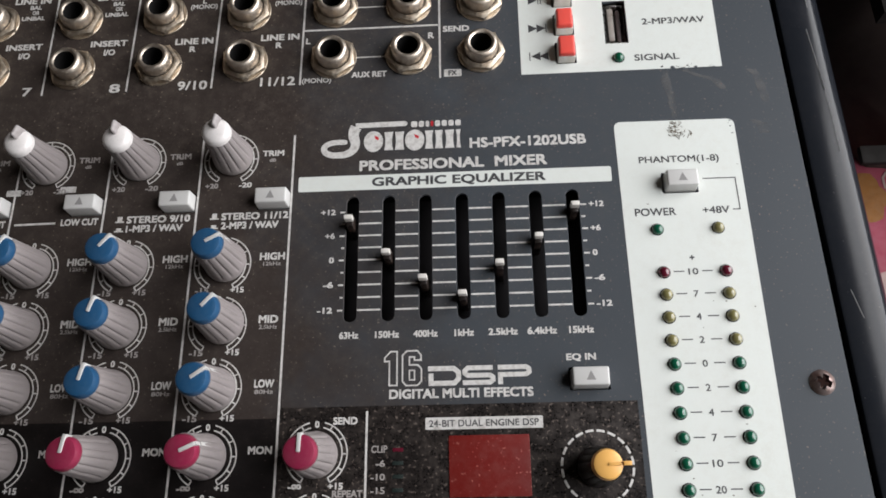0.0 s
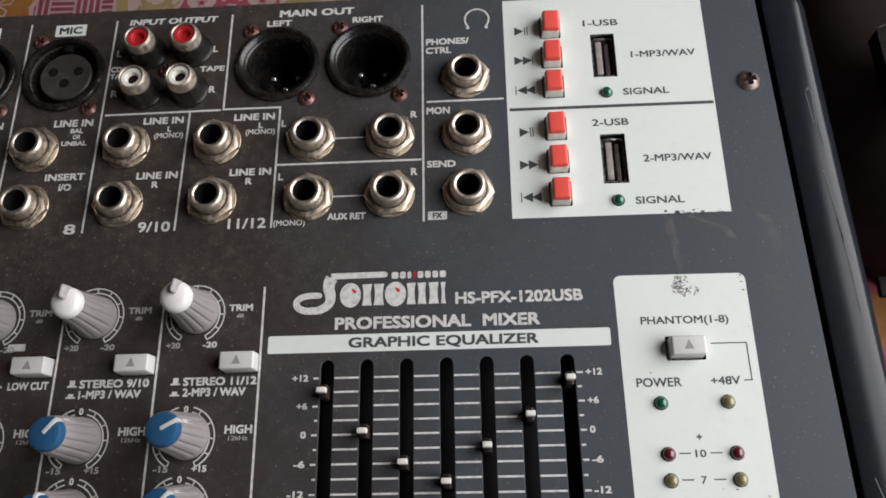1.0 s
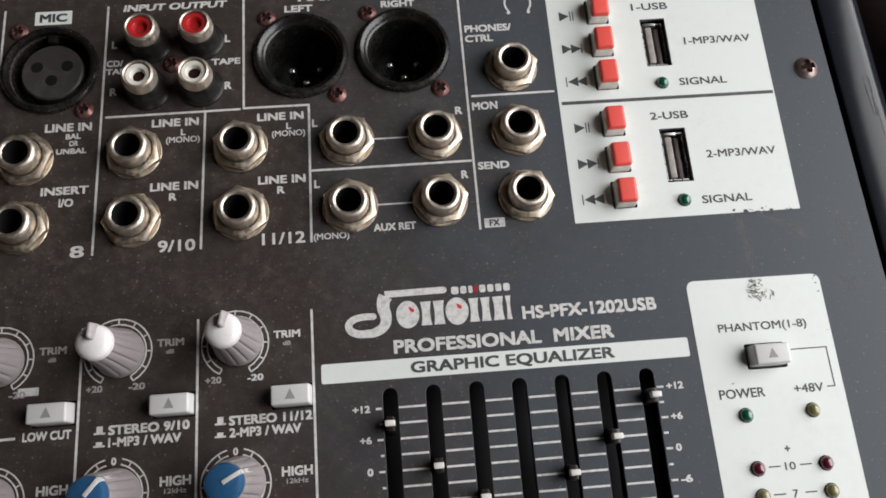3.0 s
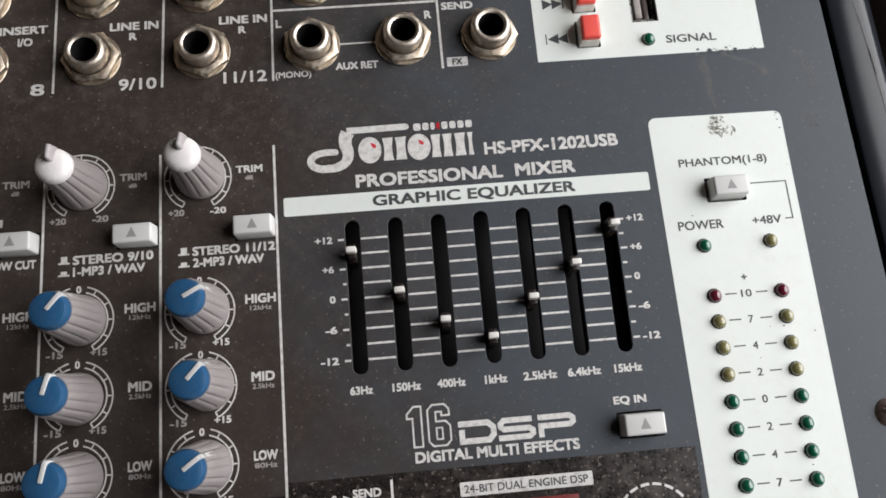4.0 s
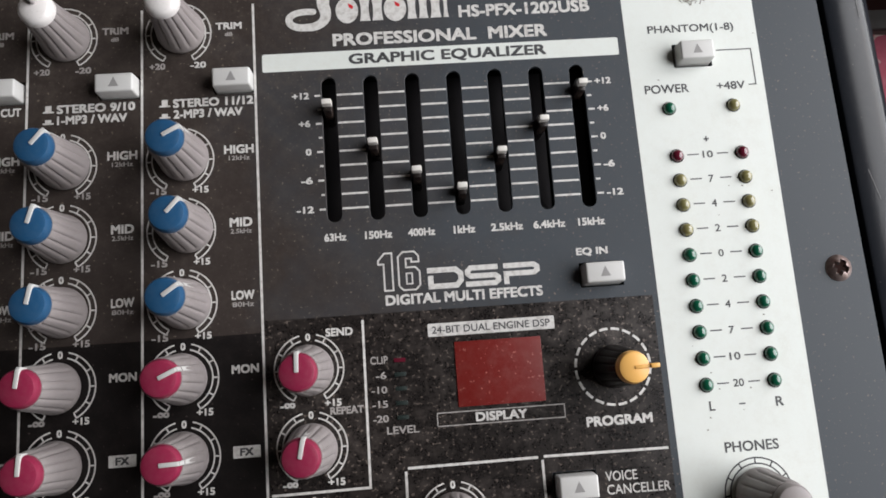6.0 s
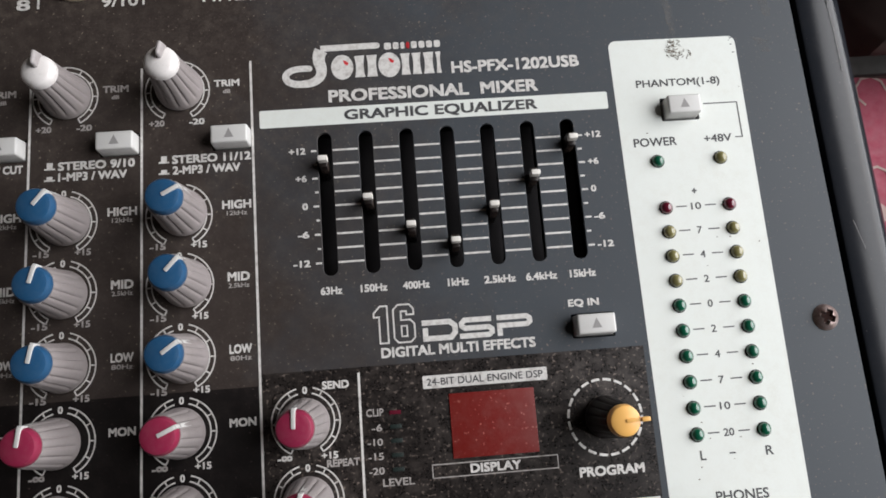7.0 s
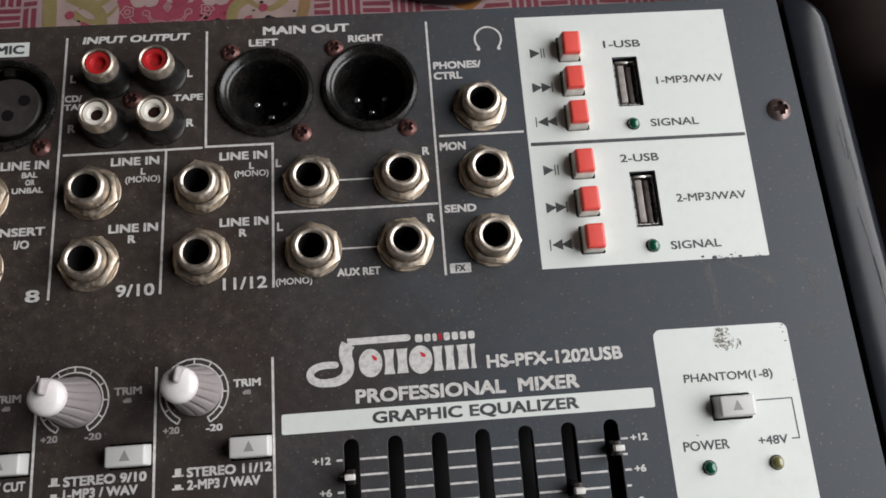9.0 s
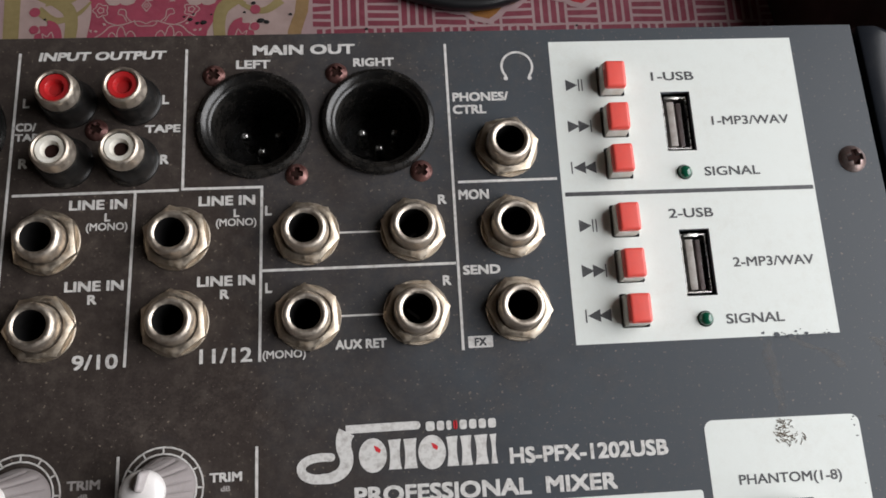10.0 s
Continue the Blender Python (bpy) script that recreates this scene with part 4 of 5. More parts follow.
first = key()
for k, (x, y) in enumerate(PLAYER_KEYS):
    m = pose(x * MM, y * MM, rnd.uniform(-0.3, 0.1) * MM, rnd.uniform(-1.5, 1.5), rnd.uniform(-1.5, 1.5), rnd.uniform(-1, 1))
    if k:
        copy_thing(first, m)
    else:
        first.matrix_basis = m
for x, y, w, h in BUTTONS:
    top = 4.3
    body = part("push_button", box(-w / 2, -h / 2, -4.0, w / 2, h / 2, top, 0.55, 0.28, segments=3), BUTTON, mixer, "light grey push button", (x, y, 0))
    bm = flat([(-1.25, -1.1), (1.25, -1.1), (0, 1.45)], z=top + 0.03)
    part("triangle_mark", upward(bm), EMBOSS, body)
led_meshes = {}
for mat in (LED_GREEN, LED_YELLOW, LED_RED):
    led_meshes[mat.name] = solid(lathe([(1.65, -0.5), (1.65, 0.3), (1.52, 0.85), (1.2, 1.3), (0.7, 1.58), (0, 1.68)], 28), mat, "light")
collar = solid(lathe([(1.6, 0.06), (1.85, 0.06), (1.85, 0.12), (1.6, 0.2)], 28), HOLE, "collar")
row = [("red_led", -33.35)] + [("yellow_led", -33.35 - 6.47 * k) for k in (1, 2, 3)] + [("green_led", -33.35 - 6.47 * k) for k in range(4, 10)]
spots = [(x, y, kind) for kind, y in row for x in (104.9, 122.0)]
spots += [(104.4, -20.5, "green_led"), (121.5, -20.5, "yellow_led"), (98.2, 72.0, "green_led"), (98.6, 36.9, "green_led")]
for x, y, kind in spots:
    led = tagged(add("indicator_light", led_meshes[kind], mixer, x, y, 0), "unlit %s indicator light" % kind.split("_")[0])
    add("collar", collar, led)
FADER_Y = (-15.9, -26.3, -34.4, -39.1, -30.6, -22.9, -14.0)
FADER_TOP = worn("fader_tip", (0.74, 0.72, 0.68), (0.58, 0.54, 0.48), 0.35, 0.0, 400.0)
FADER_ARM = worn("fader_arm", (0.014, 0.010, 0.009), (0.05, 0.035, 0.028), 0.3, 0.0, 300.0)
slider = None
for x, y in zip(SLOTS, FADER_Y):
    dx = rnd.uniform(-0.35, 0.2)
    if slider is None:
        slider = part("fader", box(-1.1, -1.9, -8.0, 1.1, 1.9, 4.2, 0.3, 0.15), FADER_ARM, mixer, "dark fader lever with a pale tip", (x + dx, y, 0))
        part("tip", box(-1.25, -0.75, 4.1, 1.25, 0.75, 6.6, 0.35, 0.05), FADER_TOP, slider)
    else:
        copy_thing(slider, pose((x + dx) * MM, y * MM, 0, rnd.uniform(-2, 2), rnd.uniform(-3, 3), 0))
for x in SLOTS:
    part("fader_bed", box(x - 2.6, SLOT_LOW - 1, -9.0, x + 2.6, SLOT_TOP + 1, -7.6), SLOT_BED, mixer)


# ---- wear: chips, scuffs, crumbs ----
def chip(x, y, size, mat, z):
    n = rnd.randint(5, 8)
    pts = [(x + size * rnd.uniform(0.4, 1.1) * math.cos(2 * math.pi * k / n), y + 0.6 * size * rnd.uniform(0.4, 1.1) * math.sin(2 * math.pi * k / n)) for k in range(n)]
    return pts


def chips(name, count, area, sizes, mat, z, label=""):
    bm = bmesh.new()
    for k in range(count):
        x = area[0] + (area[2] - area[0]) * min(1, max(0, rnd.gauss(0.5, 0.22)))
        y = area[1] + (area[3] - area[1]) * min(1, max(0, rnd.gauss(0.5, 0.22)))
        flat(chip(x, y, rnd.uniform(*sizes), mat, z), bm, 0.002 * k)
    return printed(name, bm, mat, mixer, label, z)


bm = bmesh.new()
for k in range(46):
    # flakes crowd in two stretches of the lower edge
    x = rnd.gauss(114.5, 1.8) if k % 5 < 2 else rnd.gauss(124.5, 3.2)
    if 111 < x < 129.6:
        flat(chip(x, 31.7 + abs(rnd.gauss(0, 0.75)), rnd.choice((0.15, 0.2, 0.3, 0.45, 0.75)) * rnd.uniform(0.8, 1.3), PAINT, 0), bm, 0.001 * k)
printed("edge_chips", bm, PAINT, mixer, "worn flakes along the edge of the print", 0.10)
bm = bmesh.new()
for k in range(60):
    x, y, a = rnd.uniform(110.6, 114.6) + 0.5 * (k % 3), rnd.uniform(8.9, 13.9), rnd.choice((0.5, 0.9, 2.3, 2.7)) + rnd.uniform(-0.3, 0.3)
    if k % 4 == 0:
        x, y = rnd.uniform(112, 117.5), rnd.uniform(8.4, 10.4)
    l = rnd.uniform(0.25, 0.75)
    ribbon([(x - l * math.cos(a), y - l * math.sin(a)), (x + rnd.uniform(-.2, .2), y + rnd.uniform(-.2, .2)), (x + l * math.cos(a), y + l * math.sin(a))], rnd.uniform(0.10, 0.22), bm, z=0.001 * k)
printed("scuffed_patch", bm, DIRT, mixer, "brown scuffed patch in the print", 0.10)
for path, w in (([(112.5, 31.8), (112.0, 27.0), (113.2, 22.0), (113.4, 15.0)], 3.0), ([(118, 31.6), (122, 29.5), (126, 28.0), (129, 24.5)], 3.5),
                ([(137.0, 31.0), (139.5, 29.0), (140.3, 24.0), (141.0, 19.5)], 3.0), ([(136, 13.5), (138.5, 12.0), (139.0, 9.0)], 4.0)):
    pts = smooth(path, 8)
    bm, rows = bmesh.new(), []
    for k, (x, y) in enumerate(pts):
        a = w * (0.35 + 0.65 * abs(math.sin(0.3 + 2.6 * k / len(pts)))) * rnd.uniform(0.7, 1.15)
        rows.append((bm.verts.new((x - a * rnd.uniform(0.35, 0.6), y, 0)), bm.verts.new((x + a * rnd.uniform(0.35, 0.6), y + rnd.uniform(-0.1, 0.1), 0))))
    for p, q in zip(rows, rows[1:]):
        bm.faces.new((p[0], p[1], q[1], q[0]))
    printed("smear", bm, SMEAR, mixer, "pale dried smear on the paint", 0.05)
for k in range(14):
    x, y = rnd.uniform(97, 131), rnd.uniform(-110, 8)
    printed("speck", flat(chip(x, y, rnd.uniform(0.15, 0.38), DIRT, 0)), DIRT, mixer, z=0.10)
for path in ([(156.0, 69.5), (157.0, 70.6), (157.6, 69.0), (157.3, 58)], [(155.9, 69), (156.6, 58.5)], [(157.8, 61), (158.3, 52)], [(156.6, 44), (157.6, 34), (158.4, 22)], [(157.8, 30), (158.9, 14), (159.2, 2)], [(154.5, -40), (156.5, -48)]):
    printed("scratch", ribbon(path, 0.22), SCUFF, mixer, z=0.42)
chips("corner_chips", 5, (128.4, 9.0, 130.0, 13.6), (0.2, 0.5), PAINT, 0.10)

# ---- table, cloth ----
TABLE_WOOD = worn("table_wood", (0.16, 0.09, 0.05), (0.10, 0.055, 0.03), 0.5, 0.0, 12.0)
table = tagged(new("table"), "brown wooden table under a patterned cloth", "table")
table.location = (0.05, 0.0, 0)
TX0, TX1, TY0, TY1 = -0.65, 0.44, -0.42, 0.42
metre_box("tabletop", (TX0, TY0, TABLE_Z - 0.032), (TX1, TY1, TABLE_Z - 0.004), TABLE_WOOD, "", "", table)
for x in (TX0 + 0.04, TX1 - 0.10):
    for y in (TY0 + 0.04, TY1 - 0.10):
        metre_box("leg", (x, y, 0), (x + 0.06, y + 0.06, TABLE_Z - 0.032), TABLE_WOOD, "", "", table)

CLOTH = worn("pale_cloth", (0.36, 0.25, 0.25), (0.30, 0.20, 0.20), 0.75, 0.0, 60.0)
PINK = worn("rose_pink_print", (0.30, 0.048, 0.080), (0.24, 0.038, 0.064), 0.7, 0.0, 120.0)
PLUM = worn("plum_print", (0.20, 0.035, 0.055), (0.15, 0.027, 0.042), 0.7, 0.0, 120.0)
GOLD = worn("gold_print", (0.26, 0.16, 0.07), (0.20, 0.12, 0.05), 0.7, 0.0, 120.0)
OLIVE = worn("olive_print", (0.26, 0.20, 0.085), (0.21, 0.16, 0.065), 0.7, 0.0, 120.0)
BROWN = worn("brown_print", (0.26, 0.105, 0.018), (0.20, 0.08, 0.015), 0.7, 0.0, 120.0)
CRIMSON = worn("crimson_print", (0.36, 0.012, 0.022), (0.28, 0.010, 0.018), 0.7, 0.0, 120.0)
PALE = worn("pale_print", (0.38, 0.275, 0.25), (0.31, 0.22, 0.20), 0.75, 0.0, 100.0)

cloth = tagged(new("tablecloth"), "pink and cream tablecloth printed with flowers and basket weave", "tablecloth")
cloth.location = (0, 0, TABLE_Z)
bm = bmesh.new()
cx0, cx1, cy0, cy1 = TX0 * 1000 + 40, TX1 * 1000 + 60, TY0 * 1000 - 10, TY1 * 1000 + 10
nx, ny = 60, 40
grid = {}
for i in range(nx + 1):
    for j in range(ny + 1):
        x, y = cx0 + (cx1 - cx0) * i / nx, cy0 + (cy1 - cy0) * j / ny
        z = 0.0
        if i in (0, nx) or j in (0, ny):
            z = -90 + 8 * math.sin(0.5 * i + 0.7 * j)
        grid[i, j] = bm.verts.new((x, y, z))
for i in range(nx):
    for j in range(ny):
        bm.faces.new((grid[i, j], grid[i + 1, j], grid[i + 1, j + 1], grid[i, j + 1]))
part("cloth_sheet", bm, CLOTH, cloth)


def ink(bm, mat, layer, name="print"):
    return printed(name, bm, mat, cloth, z=0.06 + 0.05 * layer)


def weave(x0, y0, x1, y1, block=11.6):
    """Blocks of four strokes, turned by a quarter from block to block, cut off at the field's border."""
    bm = bmesh.new()
    i0, j0 = int(x0 // block) - 1, int(y0 // block) - 1
    for i in range(i0, int(x1 // block) + 2):
        for j in range(j0, int(y1 // block) + 2):
            for k in range(4):
                s = block / 4
                if (i + j) % 2:
                    a, b, c, d = i * block + 0.5, j * block + k * s + 0.5, (i + 1) * block - 0.5, j * block + (k + 1) * s - 0.5
                else:
                    a, b, c, d = i * block + k * s + 0.5, j * block + 0.5, i * block + (k + 1) * s - 0.5, (j + 1) * block - 0.5
                a, c = max(a, x0), min(c, x1)
                b, d = max(b, y0), min(d, y1)
                if c - a > 0.5 and d - b > 0.5:
                    w = rnd.uniform(-0.25, 0.25)
                    flat([(a, b + w), (c, b - w), (c, d - w), (a, d + w)], bm)
    return ink(bm, PLUM, 0, "weave_print")


def petals(x, y, r, n, mat, layer, wide=0.5, turn=0.0, hole=0.12):
    bm = bmesh.new()
    for k in range(n):
        a = 2 * math.pi * k / n + turn
        pts = []
        for q in range(13):
            s = q / 12
            half = wide * r * math.sin(math.pi * min(1.0, s * 0.96 + 0.02)) ** 0.8 * (0.55 + 0.6 * s)
            pts.append((hole * r + (r - hole * r) * s, half))
        loop = pts + [(p, -h) for p, h in reversed(pts[1:-1])]
        flat([(x + p * math.cos(a) - h * math.sin(a), y + p * math.sin(a) + h * math.cos(a)) for p, h in loop], bm, 0.004 * k)
    return ink(bm, mat, layer, "flower_print")


def spiral(x, y, r, mat, layer, turn=0.0, d=1, width=3.2):
    pts = []
    for k in range(40):
        a = turn + d * k * 0.27
        q = r * (1 - k / 44) ** 1.1
        pts.append((x + q * math.cos(a), y + q * math.sin(a)))
    return ink(ribbon(pts, width, ends=1.0), mat, layer, "scroll_print")


def bloom_line(points, mat, layer, w=0.7):
    return ink(ribbon(points, w), mat, layer, "line_print")


# the strip behind the mixer, from side to side
weave(-137, 112, -99, 260)
ink(flat([(-95.4, 112), (-91.0, 112), (-91.6, 162), (-95.4, 200), (-99, 260), (-104, 260), (-100.4, 200), (-96.8, 162)]), OLIVE, 1, "stripe_print")
ink(flat([(-91.0, 112), (-3.4, 112), (2, 185), (4, 260), (-99, 260), (-95.4, 200), (-91.6, 162)]), PALE, 0, "field_print")
left_edge = smooth([(-71.5, 112), (-72.0, 140), (-69.5, 149), (-68.5, 160), (-71.5, 168), (-70.5, 174), (-72.8, 180), (-72.0, 190), (-74, 200), (-74, 260)], 5)
right_edge = smooth([(-27.5, 112), (-28.0, 140), (-30.5, 149), (-26.0, 158), (-24.5, 165), (-26.0, 170), (-22.5, 176), (-20.5, 184), (-17.5, 192), (-16, 260)], 5)
ink(flat(left_edge + right_edge[::-1]), PINK, 1, "field_print")
for s, x, y, r in ((1, -80.7, 171.5, 10.5), (-1, -10.6, 174.2, 8.6)):
    # a pale lobe with a coiled scroll and two leaves below it
    ink(flat(circle(x + 1.5 * s, y - 0.5, r + 1.8, 28)), PALE, 1.3, "lobe_print")
    spiral(x, y, r, OLIVE, 1.6, 2.9 if s > 0 else 0.2, -s, 4.2)
    for d in (0.0, 6.5):
        ink(ribbon(smooth([(x - s * (7 - d * 0.3), y - 6 - d), (x + s * 1.0, y - 10 - d), (x + s * 8, y - 7.5 - d), (x + s * 12, y - 3 - d)]), 3.4, ends=0.6), OLIVE, 1.9 + 0.02 * d, "leaf_print")
for x, y, s in ((-59.1, 166.4, 1), (-32.3, 166.1, -1)):
    petals(x, y, 6.9, 5, PALE, 3, 0.50, 1.57)
    for k in range(5):
        a = 1.57 + 2 * math.pi * k / 5
        bloom_line([(x, y), (x + 2.6 * math.cos(a), y + 2.6 * math.sin(a))], PLUM, 4, 0.4)
    ink(flat(circle(x, y, 0.6, 10)), CRIMSON, 4.5, "dot_print")
    # two round buds above, and a spray of leaves towards the middle
    for dx, dy, r in ((-4.2, 11.8, 2.0), (1.7, 9.8, 2.3)):
        ink(flat(circle(x + s * dx, y + dy, r, 16)), PALE, 3, "bud_print")
        ink(flat(circle(x + s * dx, y + dy, 0.5, 8)), CRIMSON, 4, "dot_print")
    for k, (dx, dy, q) in enumerate(((8.0, -3.0, -0.5), (8.5, 0.2, 0.4), (10.0, 2.6, 0.9), (11.0, -1.6, -0.1), (9.2, 4.4, 1.3))):
        ink(flat([(x + s * (dx + 3.2 * math.cos(q) * t - 0.8 * math.sin(q) * w), y + dy + 3.2 * math.sin(q) * t + 0.8 * math.cos(q) * w) for t, w in ((0, 0), (0.5, 1), (1, 0), (0.5, -1))]), PALE, 3.2 + 0.1 * k, "leaf_print")
    # open outlines of leaves at the border
    bloom_line(smooth([(x - s * 6.5, y + 5.0), (x - s * 9.5, y + 7.2), (x - s * 12.0, y + 5.6), (x - s * 9.0, y + 3.4), (x - s * 6.5, y + 5.0)]), PALE, 3, 0.4)
# a wreath of outlined blossoms
for x, y, r in ((-57.0, 186.5, 3.4), (-51.0, 183.0, 2.8), (-50.5, 190.5, 3.6), (-57.5, 193.5, 3.0), (-63.5, 189.5, 2.8), (-40.0, 184.0, 3.0), (-33.0, 190.5, 3.4), (-40.5, 191.0, 3.4), (-27.5, 186.5, 2.8), (-33.5, 196.5, 3.0), (-46.0, 196.5, 3.2)):
    a = rnd.uniform(0, 6.0)
    bloom_line([(x + r * (1 + 0.26 * math.cos(4 * q)) * math.cos(q + a), y + r * (1 + 0.26 * math.cos(4 * q)) * math.sin(q + a)) for q in (2 * math.pi * k / 36 for k in range(37))], PALE, 2, 0.42)
    bloom_line([(x + 0.4 * r * math.cos(a), y + 0.4 * r * math.sin(a)), (x, y), (x - 0.5 * r * math.sin(a), y + 0.5 * r * math.cos(a))], PALE, 2, 0.42)
# red tendrils and small dark blossoms outside the lobes
ink(ribbon(smooth([(-84.5, 205), (-85.9, 196), (-86.6, 186), (-89.5, 179.5), (-94.5, 176.2), (-99.6, 176.6), (-102.4, 180.4), (-100.6, 184.2), (-98.4, 182.6)]), 2.6, ends=1.0), CRIMSON, 2.6, "tendril_print")
for x in (-79.4, -13.6):
    petals(x, 187.5, 5.6, 5, PLUM, 2.8, 0.5, 0.6)
    petals(x, 187.5, 3.2, 5, CRIMSON, 3.4, 0.5, 1.2)
# fine line work on the pink field, alike on both sides of its middle
MID_X = -50.5
for s in (-1, 1):
    def side(points):
        return [(MID_X + s * x, y) for x, y in points]
    for x, y, r in ((14.9, 158.6, 2.3), (14.9, 158.6, 1.0), (9.4, 172.5, 1.6)):
        bloom_line(side([(x + r * (1 + 0.16 * math.cos(5 * q)) * math.cos(q), y + r * (1 + 0.16 * math.cos(5 * q)) * math.sin(q)) for q in (2 * math.pi * k / 30 for k in range(31))]), PALE, 2, 0.34)
    bloom_line(side(smooth([(3.5, 154.6), (7.5, 153.2), (11.5, 152.6), (14.0, 150.2), (17.0, 148.2)])), PALE, 2, 0.4)
    bloom_line(side(smooth([(14.2, 156.4), (12.6, 154.2), (9.5, 153.0)])), PALE, 2, 0.36)
    bloom_line(side(smooth([(4.8, 154.3), (6.4, 156.0), (6.8, 158.4), (8.6, 158.9), (9.2, 157.2), (7.6, 156.6), (6.2, 154.2)])), PALE, 2, 0.34)
    bloom_line(side(smooth([(0.0, 152.6), (2.4, 152.7), (3.6, 154.0), (2.2, 154.4), (0.0, 153.4)])), PALE, 2, 0.34)
    for x, y, q in ((12.9, 153.0, 0.6), (15.4, 150.8, 0.1), (14.2, 148.6, -0.6), (17.4, 150.4, 0.9)):
        ink(flat([(MID_X + s * (x + 1.6 * math.cos(q) * t - 0.45 * math.sin(q) * w), y + 1.6 * math.sin(q) * t + 0.45 * math.cos(q) * w) for t, w in ((0, 0), (0.5, 1), (1, 0), (0.5, -1))]), PALE, 2, "leaf_print")
    bloom_line(side(smooth([(4.0, 146.5), (3.4, 149.2), (5.0, 150.8), (6.3, 149.2), (6.0, 147.6), (7.4, 152.0), (8.6, 152.2), (9.3, 149.6), (8.6, 147.4), (10.6, 150.2), (12.0, 149.2), (11.0, 146.6)])), PALE, 2, 0.34)
    bloom_line(side([(0, 162.3), (1.5, 160.2), (0, 158.0)]), PALE, 2, 0.34)
    bloom_line(side([(0, 161.0), (0.7, 160.2), (0, 159.4)]), PALE, 2, 0.34)
    # olive wave along the border and a rose half-flower outside it
    ink(ribbon(smooth([(MID_X + s * x, y) for x, y in ((33.5, 166.5), (29.6, 162.6), (25.4, 158.8), (24.2, 154.0), (24.4, 148.5), (25.0, 143.0))]), 5.0, ends=3.6), OLIVE, 2, "scroll_print")
    ink(ribbon(smooth([(MID_X + s * x, y) for x, y in ((21.5, 166.5), (24.5, 163.2), (29.0, 162.4), (33.0, 160.6))]), 2.6, ends=0.8), OLIVE, 2.5, "scroll_print")
    half = [(MID_X + s * x, y) for x, y in smooth([(27.0, 146), (27.2, 150.6), (29.0, 154.0), (31.8, 155.2), (32.0, 153.2), (34.4, 153.0), (34.0, 150.8), (35.8, 149.8), (35.6, 146)], 4)]
    ink(flat(half), PINK, 3, "flower_print")
    bloom_line(side(smooth([(29.4, 147.5), (30.4, 150.8), (31.8, 149.2), (33.4, 150.2), (32.6, 147.5)])), PALE, 4, 0.34)
    for x, y, r in ((36.2, 158.2, 1.75), (36.1, 151.8, 1.55)):
        ink(flat(circle(MID_X + s * x, y, r, 20)), PINK, 3, "dot_print")
ink(flat([(-7.2, 112), (-3.0, 112), (1.2, 150), (3.4, 157), (6.2, 185), (9, 260), (4.5, 260), (1.8, 185), (-1.0, 157), (-3.4, 150)]), GOLD, 1.4, "stripe_print")
weave(5.0, 112, 420, 260)
for x, y, r, m in ((63, 171, 18, BROWN), (-152, 170.5, 18, BROWN), (97, 171, 12.5, CRIMSON), (132, 182, 12, CRIMSON), (-150, 205, 21, CRIMSON)):
    petals(x, y, r + 2.0, 7, CLOTH, 4, 0.52, 0.3, 0.0)
    petals(x, y, r, 7, m, 5, 0.46, 0.3, 0.0)
    for k in range(5):
        a = 2 * math.pi * k / 5 + 0.3
        q = 0.34 * r
        bloom_line([(x, y), (x + q * math.cos(a - 0.35), y + q * math.sin(a - 0.35)), (x + 1.25 * q * math.cos(a), y + 1.25 * q * math.sin(a)), (x + q * math.cos(a + 0.35), y + q * math.sin(a + 0.35)), (x, y)], PALE if m is BROWN else CLOTH, 7, 0.7)

# the strip beside the mixer
weave(180, -260, 420, -40)
ink(flat(rect(180, -40, 420, 60)), PINK, 1, "field_print")
petals(197, 16, 12, 7, BROWN, 4, 0.5, 0.9, 0.0)
petals(199, -26, 13, 6, PALE, 4, 0.42, 0.2, 0.0)
for x, y, r in ((214, 22, 6.0), (222, -22, 7.0), (210, -12, 5.0), (226, 8, 5.0)):
    bloom_line([(x + r * math.cos(a), y + r * math.sin(a)) for a in (0.0, 0.7, 1.4, 2.1, 2.8, 3.5, 4.2)], PALE, 6, 0.9)

# crumbs on the cloth
crumbs = bmesh.new()
for x, y, s in ((-81, 172, 1.6), (-118, 152, 1.6), (-117, 149, 1.0), (-10.6, 153.2, 1.5), (-18, 157, 0.8), (-15, 160.4, 1.3), (-36, 154.6, 1.3), (-33.6, 153.2, 1.2), (-35, 156.6, 0.7), (-38, 155.6, 0.8), (-83.4, 155.4, 0.8), (23, 150, 1.0), (96, 150, 0.8), (60, 149, 0.7), (-2.6, 156, 1.0), (-29, 156.4, 0.6), (-34.2, 185.8, 3.6), (-33.2, 187.4, 2.8), (-78.2, 173.4, 3.2), (-76.4, 173.2, 3.2), (-12.5, 153.8, 1.9), (-31.5, 153.4, 1.8)):
    a = rnd.uniform(0, 3)
    own = lathe([(0, 0), (0.55 * s, 0.05 * s), (0.45 * s, 0.18 * s), (0, 0.24 * s)], 9)
    bmesh.ops.rotate(own, matrix=Matrix.Rotation(a, 3, "Z"), verts=own.verts)
    for v in own.verts:
        v.co = Vector((x + v.co.x * 1.15 + 0.2 * rnd.random(), y + v.co.y * 0.85 + 0.2 * rnd.random(), v.co.z + 0.22))
    tmp = bpy.data.meshes.new("joined")
    own.to_mesh(tmp)
    own.free()
    crumbs.from_mesh(tmp)
    bpy.data.meshes.remove(tmp)
ob = add("crumbs", solid(crumbs, CHASSIS, "crumbs"), None, 0, 0, TABLE_Z * 1000)
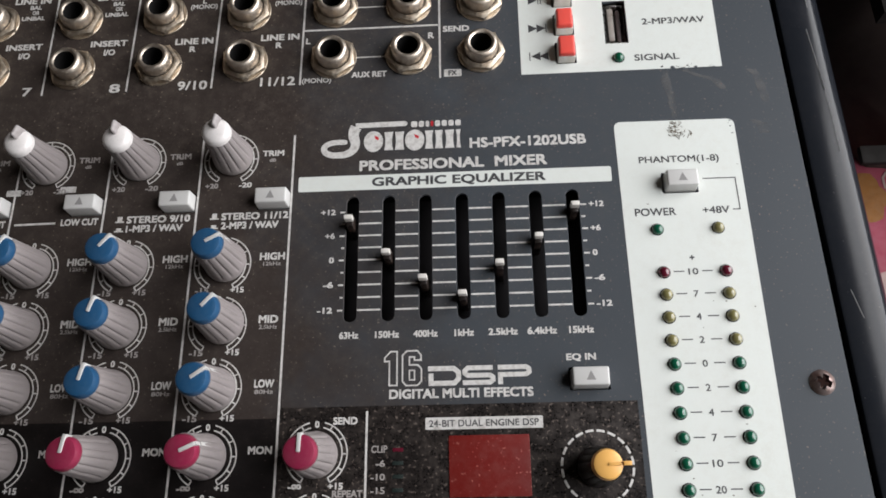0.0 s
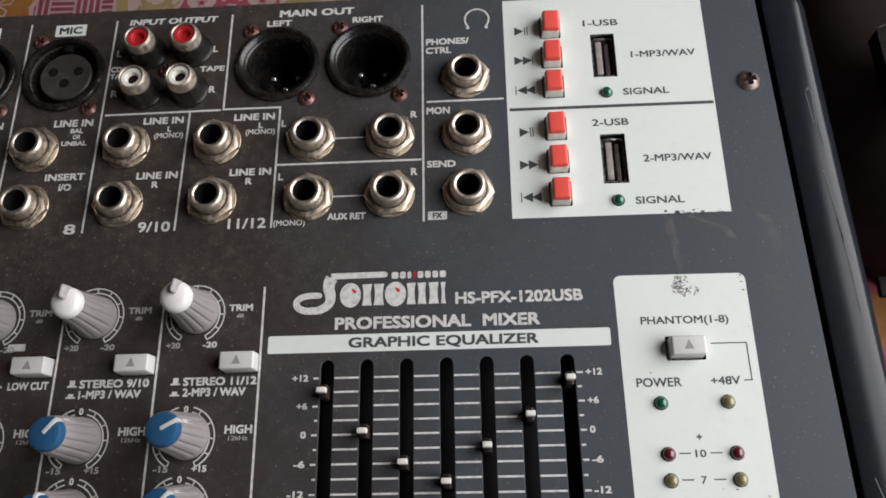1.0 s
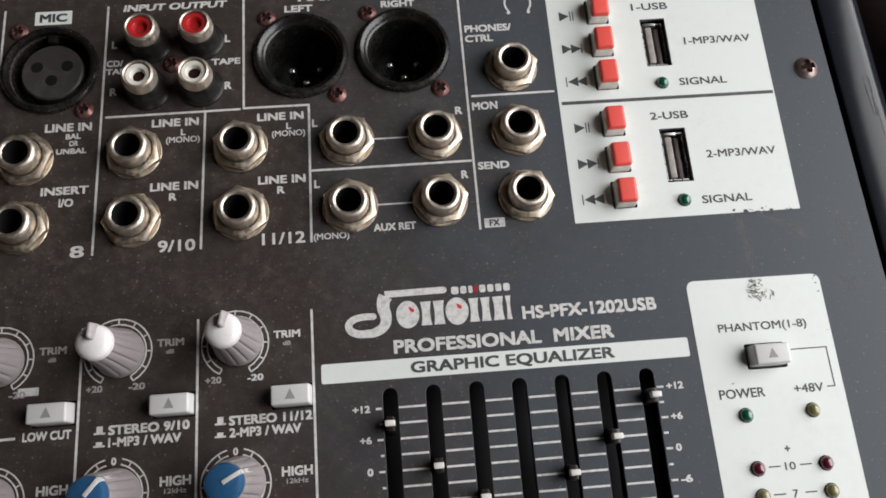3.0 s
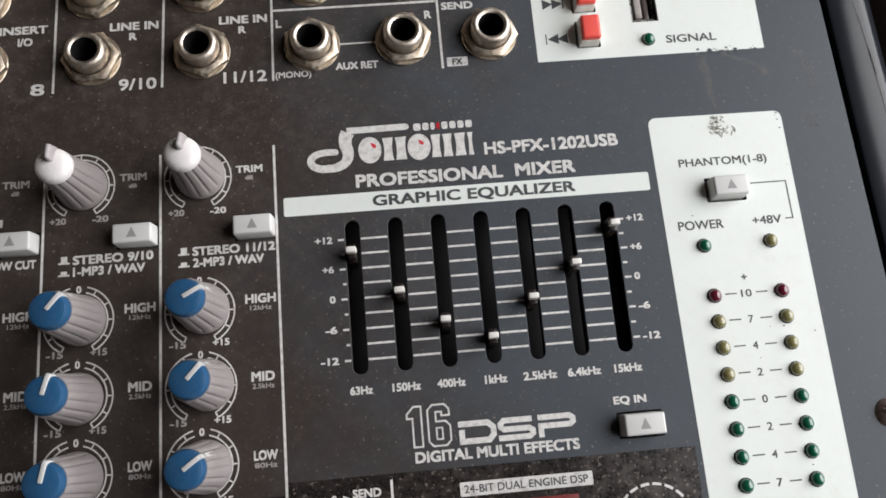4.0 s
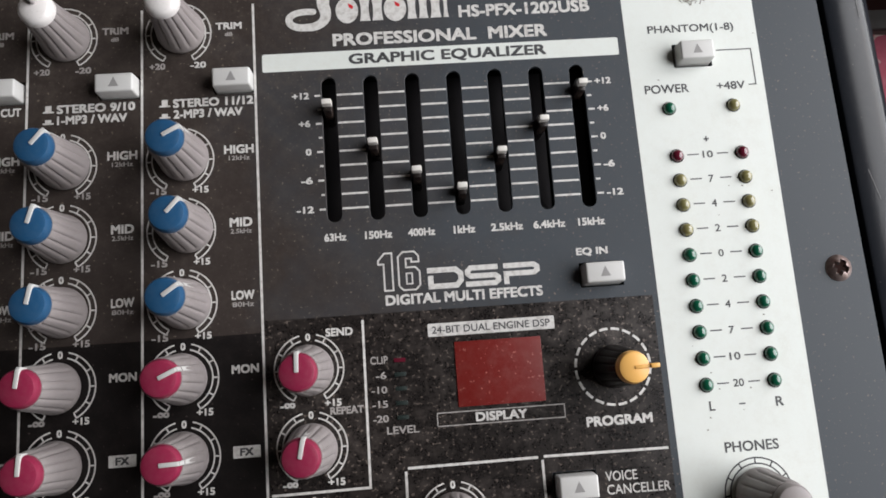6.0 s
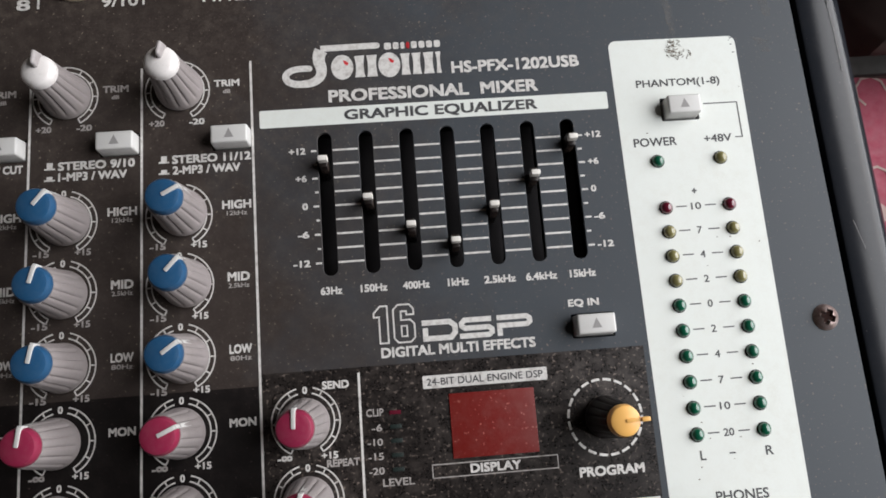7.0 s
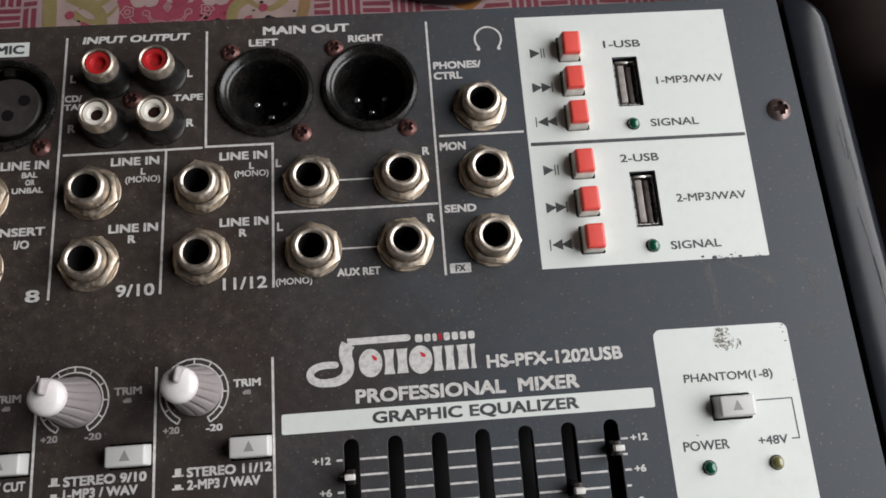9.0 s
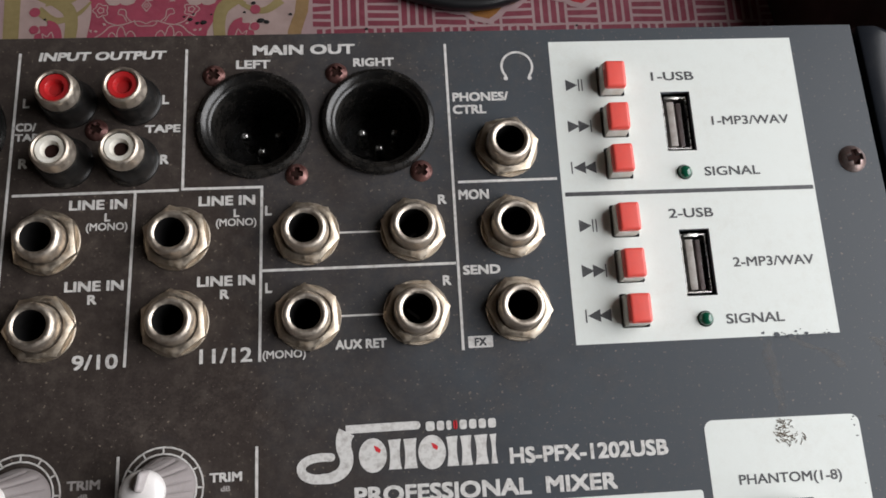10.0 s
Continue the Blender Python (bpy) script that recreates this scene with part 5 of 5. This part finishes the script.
tagged(ob, "dark crumbs scattered on the tablecloth", "crumbs", kind="stuff")

# ---- cable on the cloth ----
CABLE = material("cable_rubber", (0.012, 0.012, 0.013), 0.38)
cu = bpy.data.curves.new("power_cable", "CURVE")
cu.dimensions, cu.bevel_depth, cu.bevel_resolution, cu.resolution_u, cu.use_fill_caps = "3D", 2.3 * MM, 4, 10, True
sp = cu.splines.new("BEZIER")
route = [(-90, 330), (-38, 216), (-8, 188.5), (19, 171), (44, 159.6), (58, 157.2), (70, 158.8), (87, 167.2), (106, 178.5), (135, 215), (150, 330)]
sp.bezier_points.add(len(route) - 1)
for p, (x, y) in zip(sp.bezier_points, route):
    p.co = (x * MM, y * MM, TABLE_Z + 2.9 * MM)
    p.handle_left_type = p.handle_right_type = "AUTO"
tagged(new("power_cable", baked("power_cable", cu, CABLE, 0.0)), "black rubber power cable lying in a curve on the cloth", "cable")

# ---- dark bag beside the mixer ----
BAG = worn("black_fabric", (0.052, 0.037, 0.033), (0.072, 0.050, 0.043), 0.85, 0.0, 40.0, spec=0.25)
LIT_RIM = worn("lit_rim", (0.05, 0.045, 0.04), (0.02, 0.018, 0.015), 0.7, 0.0, 400.0)
STRAP = worn("grey_strap", (0.016, 0.014, 0.013), (0.010, 0.009, 0.008), 0.9, 0.0, 60.0, spec=0.2)
bag = tagged(new("black_bag"), "black soft bag with a dark strap on the cloth", "bag")
bag.location = (0, 0, TABLE_Z)
bm = bmesh.new()
nu, nv = 36, 20
rows = []
for j in range(nv + 1):
    f = math.pi / 2 * j / nv
    row = []
    for i in range(nu):
        a = 2 * math.pi * i / nu
        c, s = math.cos(a), math.sin(a)
        sq = (abs(c) ** 9 + abs(s) ** 9) ** (-1 / 9)
        k = math.cos(f) ** 0.22
        w = 1 + 0.012 * math.sin(3 * a + 4 * f) + 0.008 * math.sin(7 * a)
        by = 202 + 178 * s * sq * k * w
        bx = 300 + 126 * c * sq * k * w + (160 - by) * 0.12 - 10
        # the bag's unseen middle is raised to keep window light off the rear cheek
        rise = min(1.0, max(0.0, (bx - 200) / 45))
        row.append(bm.verts.new((bx, by, 0.5 + 62 * math.sin(f) * (1 + 0.05 * math.sin(5 * a)) * (1 + 0.55 * rise * rise * (3 - 2 * rise)))))
    rows.append(row)
for a, b in zip(rows, rows[1:]):
    for i in range(nu):
        bm.faces.new((a[i], a[(i + 1) % nu], b[(i + 1) % nu], b[i]))
bm.faces.new(rows[-1])
bm.faces.new(list(reversed(rows[0])))
part("bag_body", bm, BAG, bag)
part("strap", box(188, 18, 24, 300, 25, 27, 1.2), STRAP, bag)
FLAP = worn("olive_brown_fabric", (0.007, 0.0055, 0.0045), (0.004, 0.0035, 0.003), 0.9, 0.0, 90.0, spec=0.2)
flap_edge = [(184, 52), (183, 92)] + smooth([(183.5, 93), (187, 94), (192, 92), (196, 86), (197, 78), (196, 66), (192, 57), (187, 52)], 5)
bm = bmesh.new()
low, high = [bm.verts.new((x, y, 60.0)) for x, y in flap_edge], [bm.verts.new((x, y, 66.0)) for x, y in flap_edge]
for k in range(len(flap_edge)):
    j = (k + 1) % len(flap_edge)
    bm.faces.new((low[k], low[j], high[j], high[k]))
bm.faces.new(high), bm.faces.new(list(reversed(low)))
bmesh.ops.recalc_face_normals(bm, faces=bm.faces)
flap = part("flap", bm, FLAP, bag, "dark olive-brown rounded flap")
# thin pale line paints the light caught on the flap's rim
bm = bmesh.new()
for a, b in zip(flap_edge[2:], flap_edge[3:]):
    d = Vector((b[0] - a[0], b[1] - a[1]))
    if d.length > 0.05:
        ribbon([a, b], 0.35, bm, z=66.25)
part("lit_edge", bm, LIT_RIM, flap)
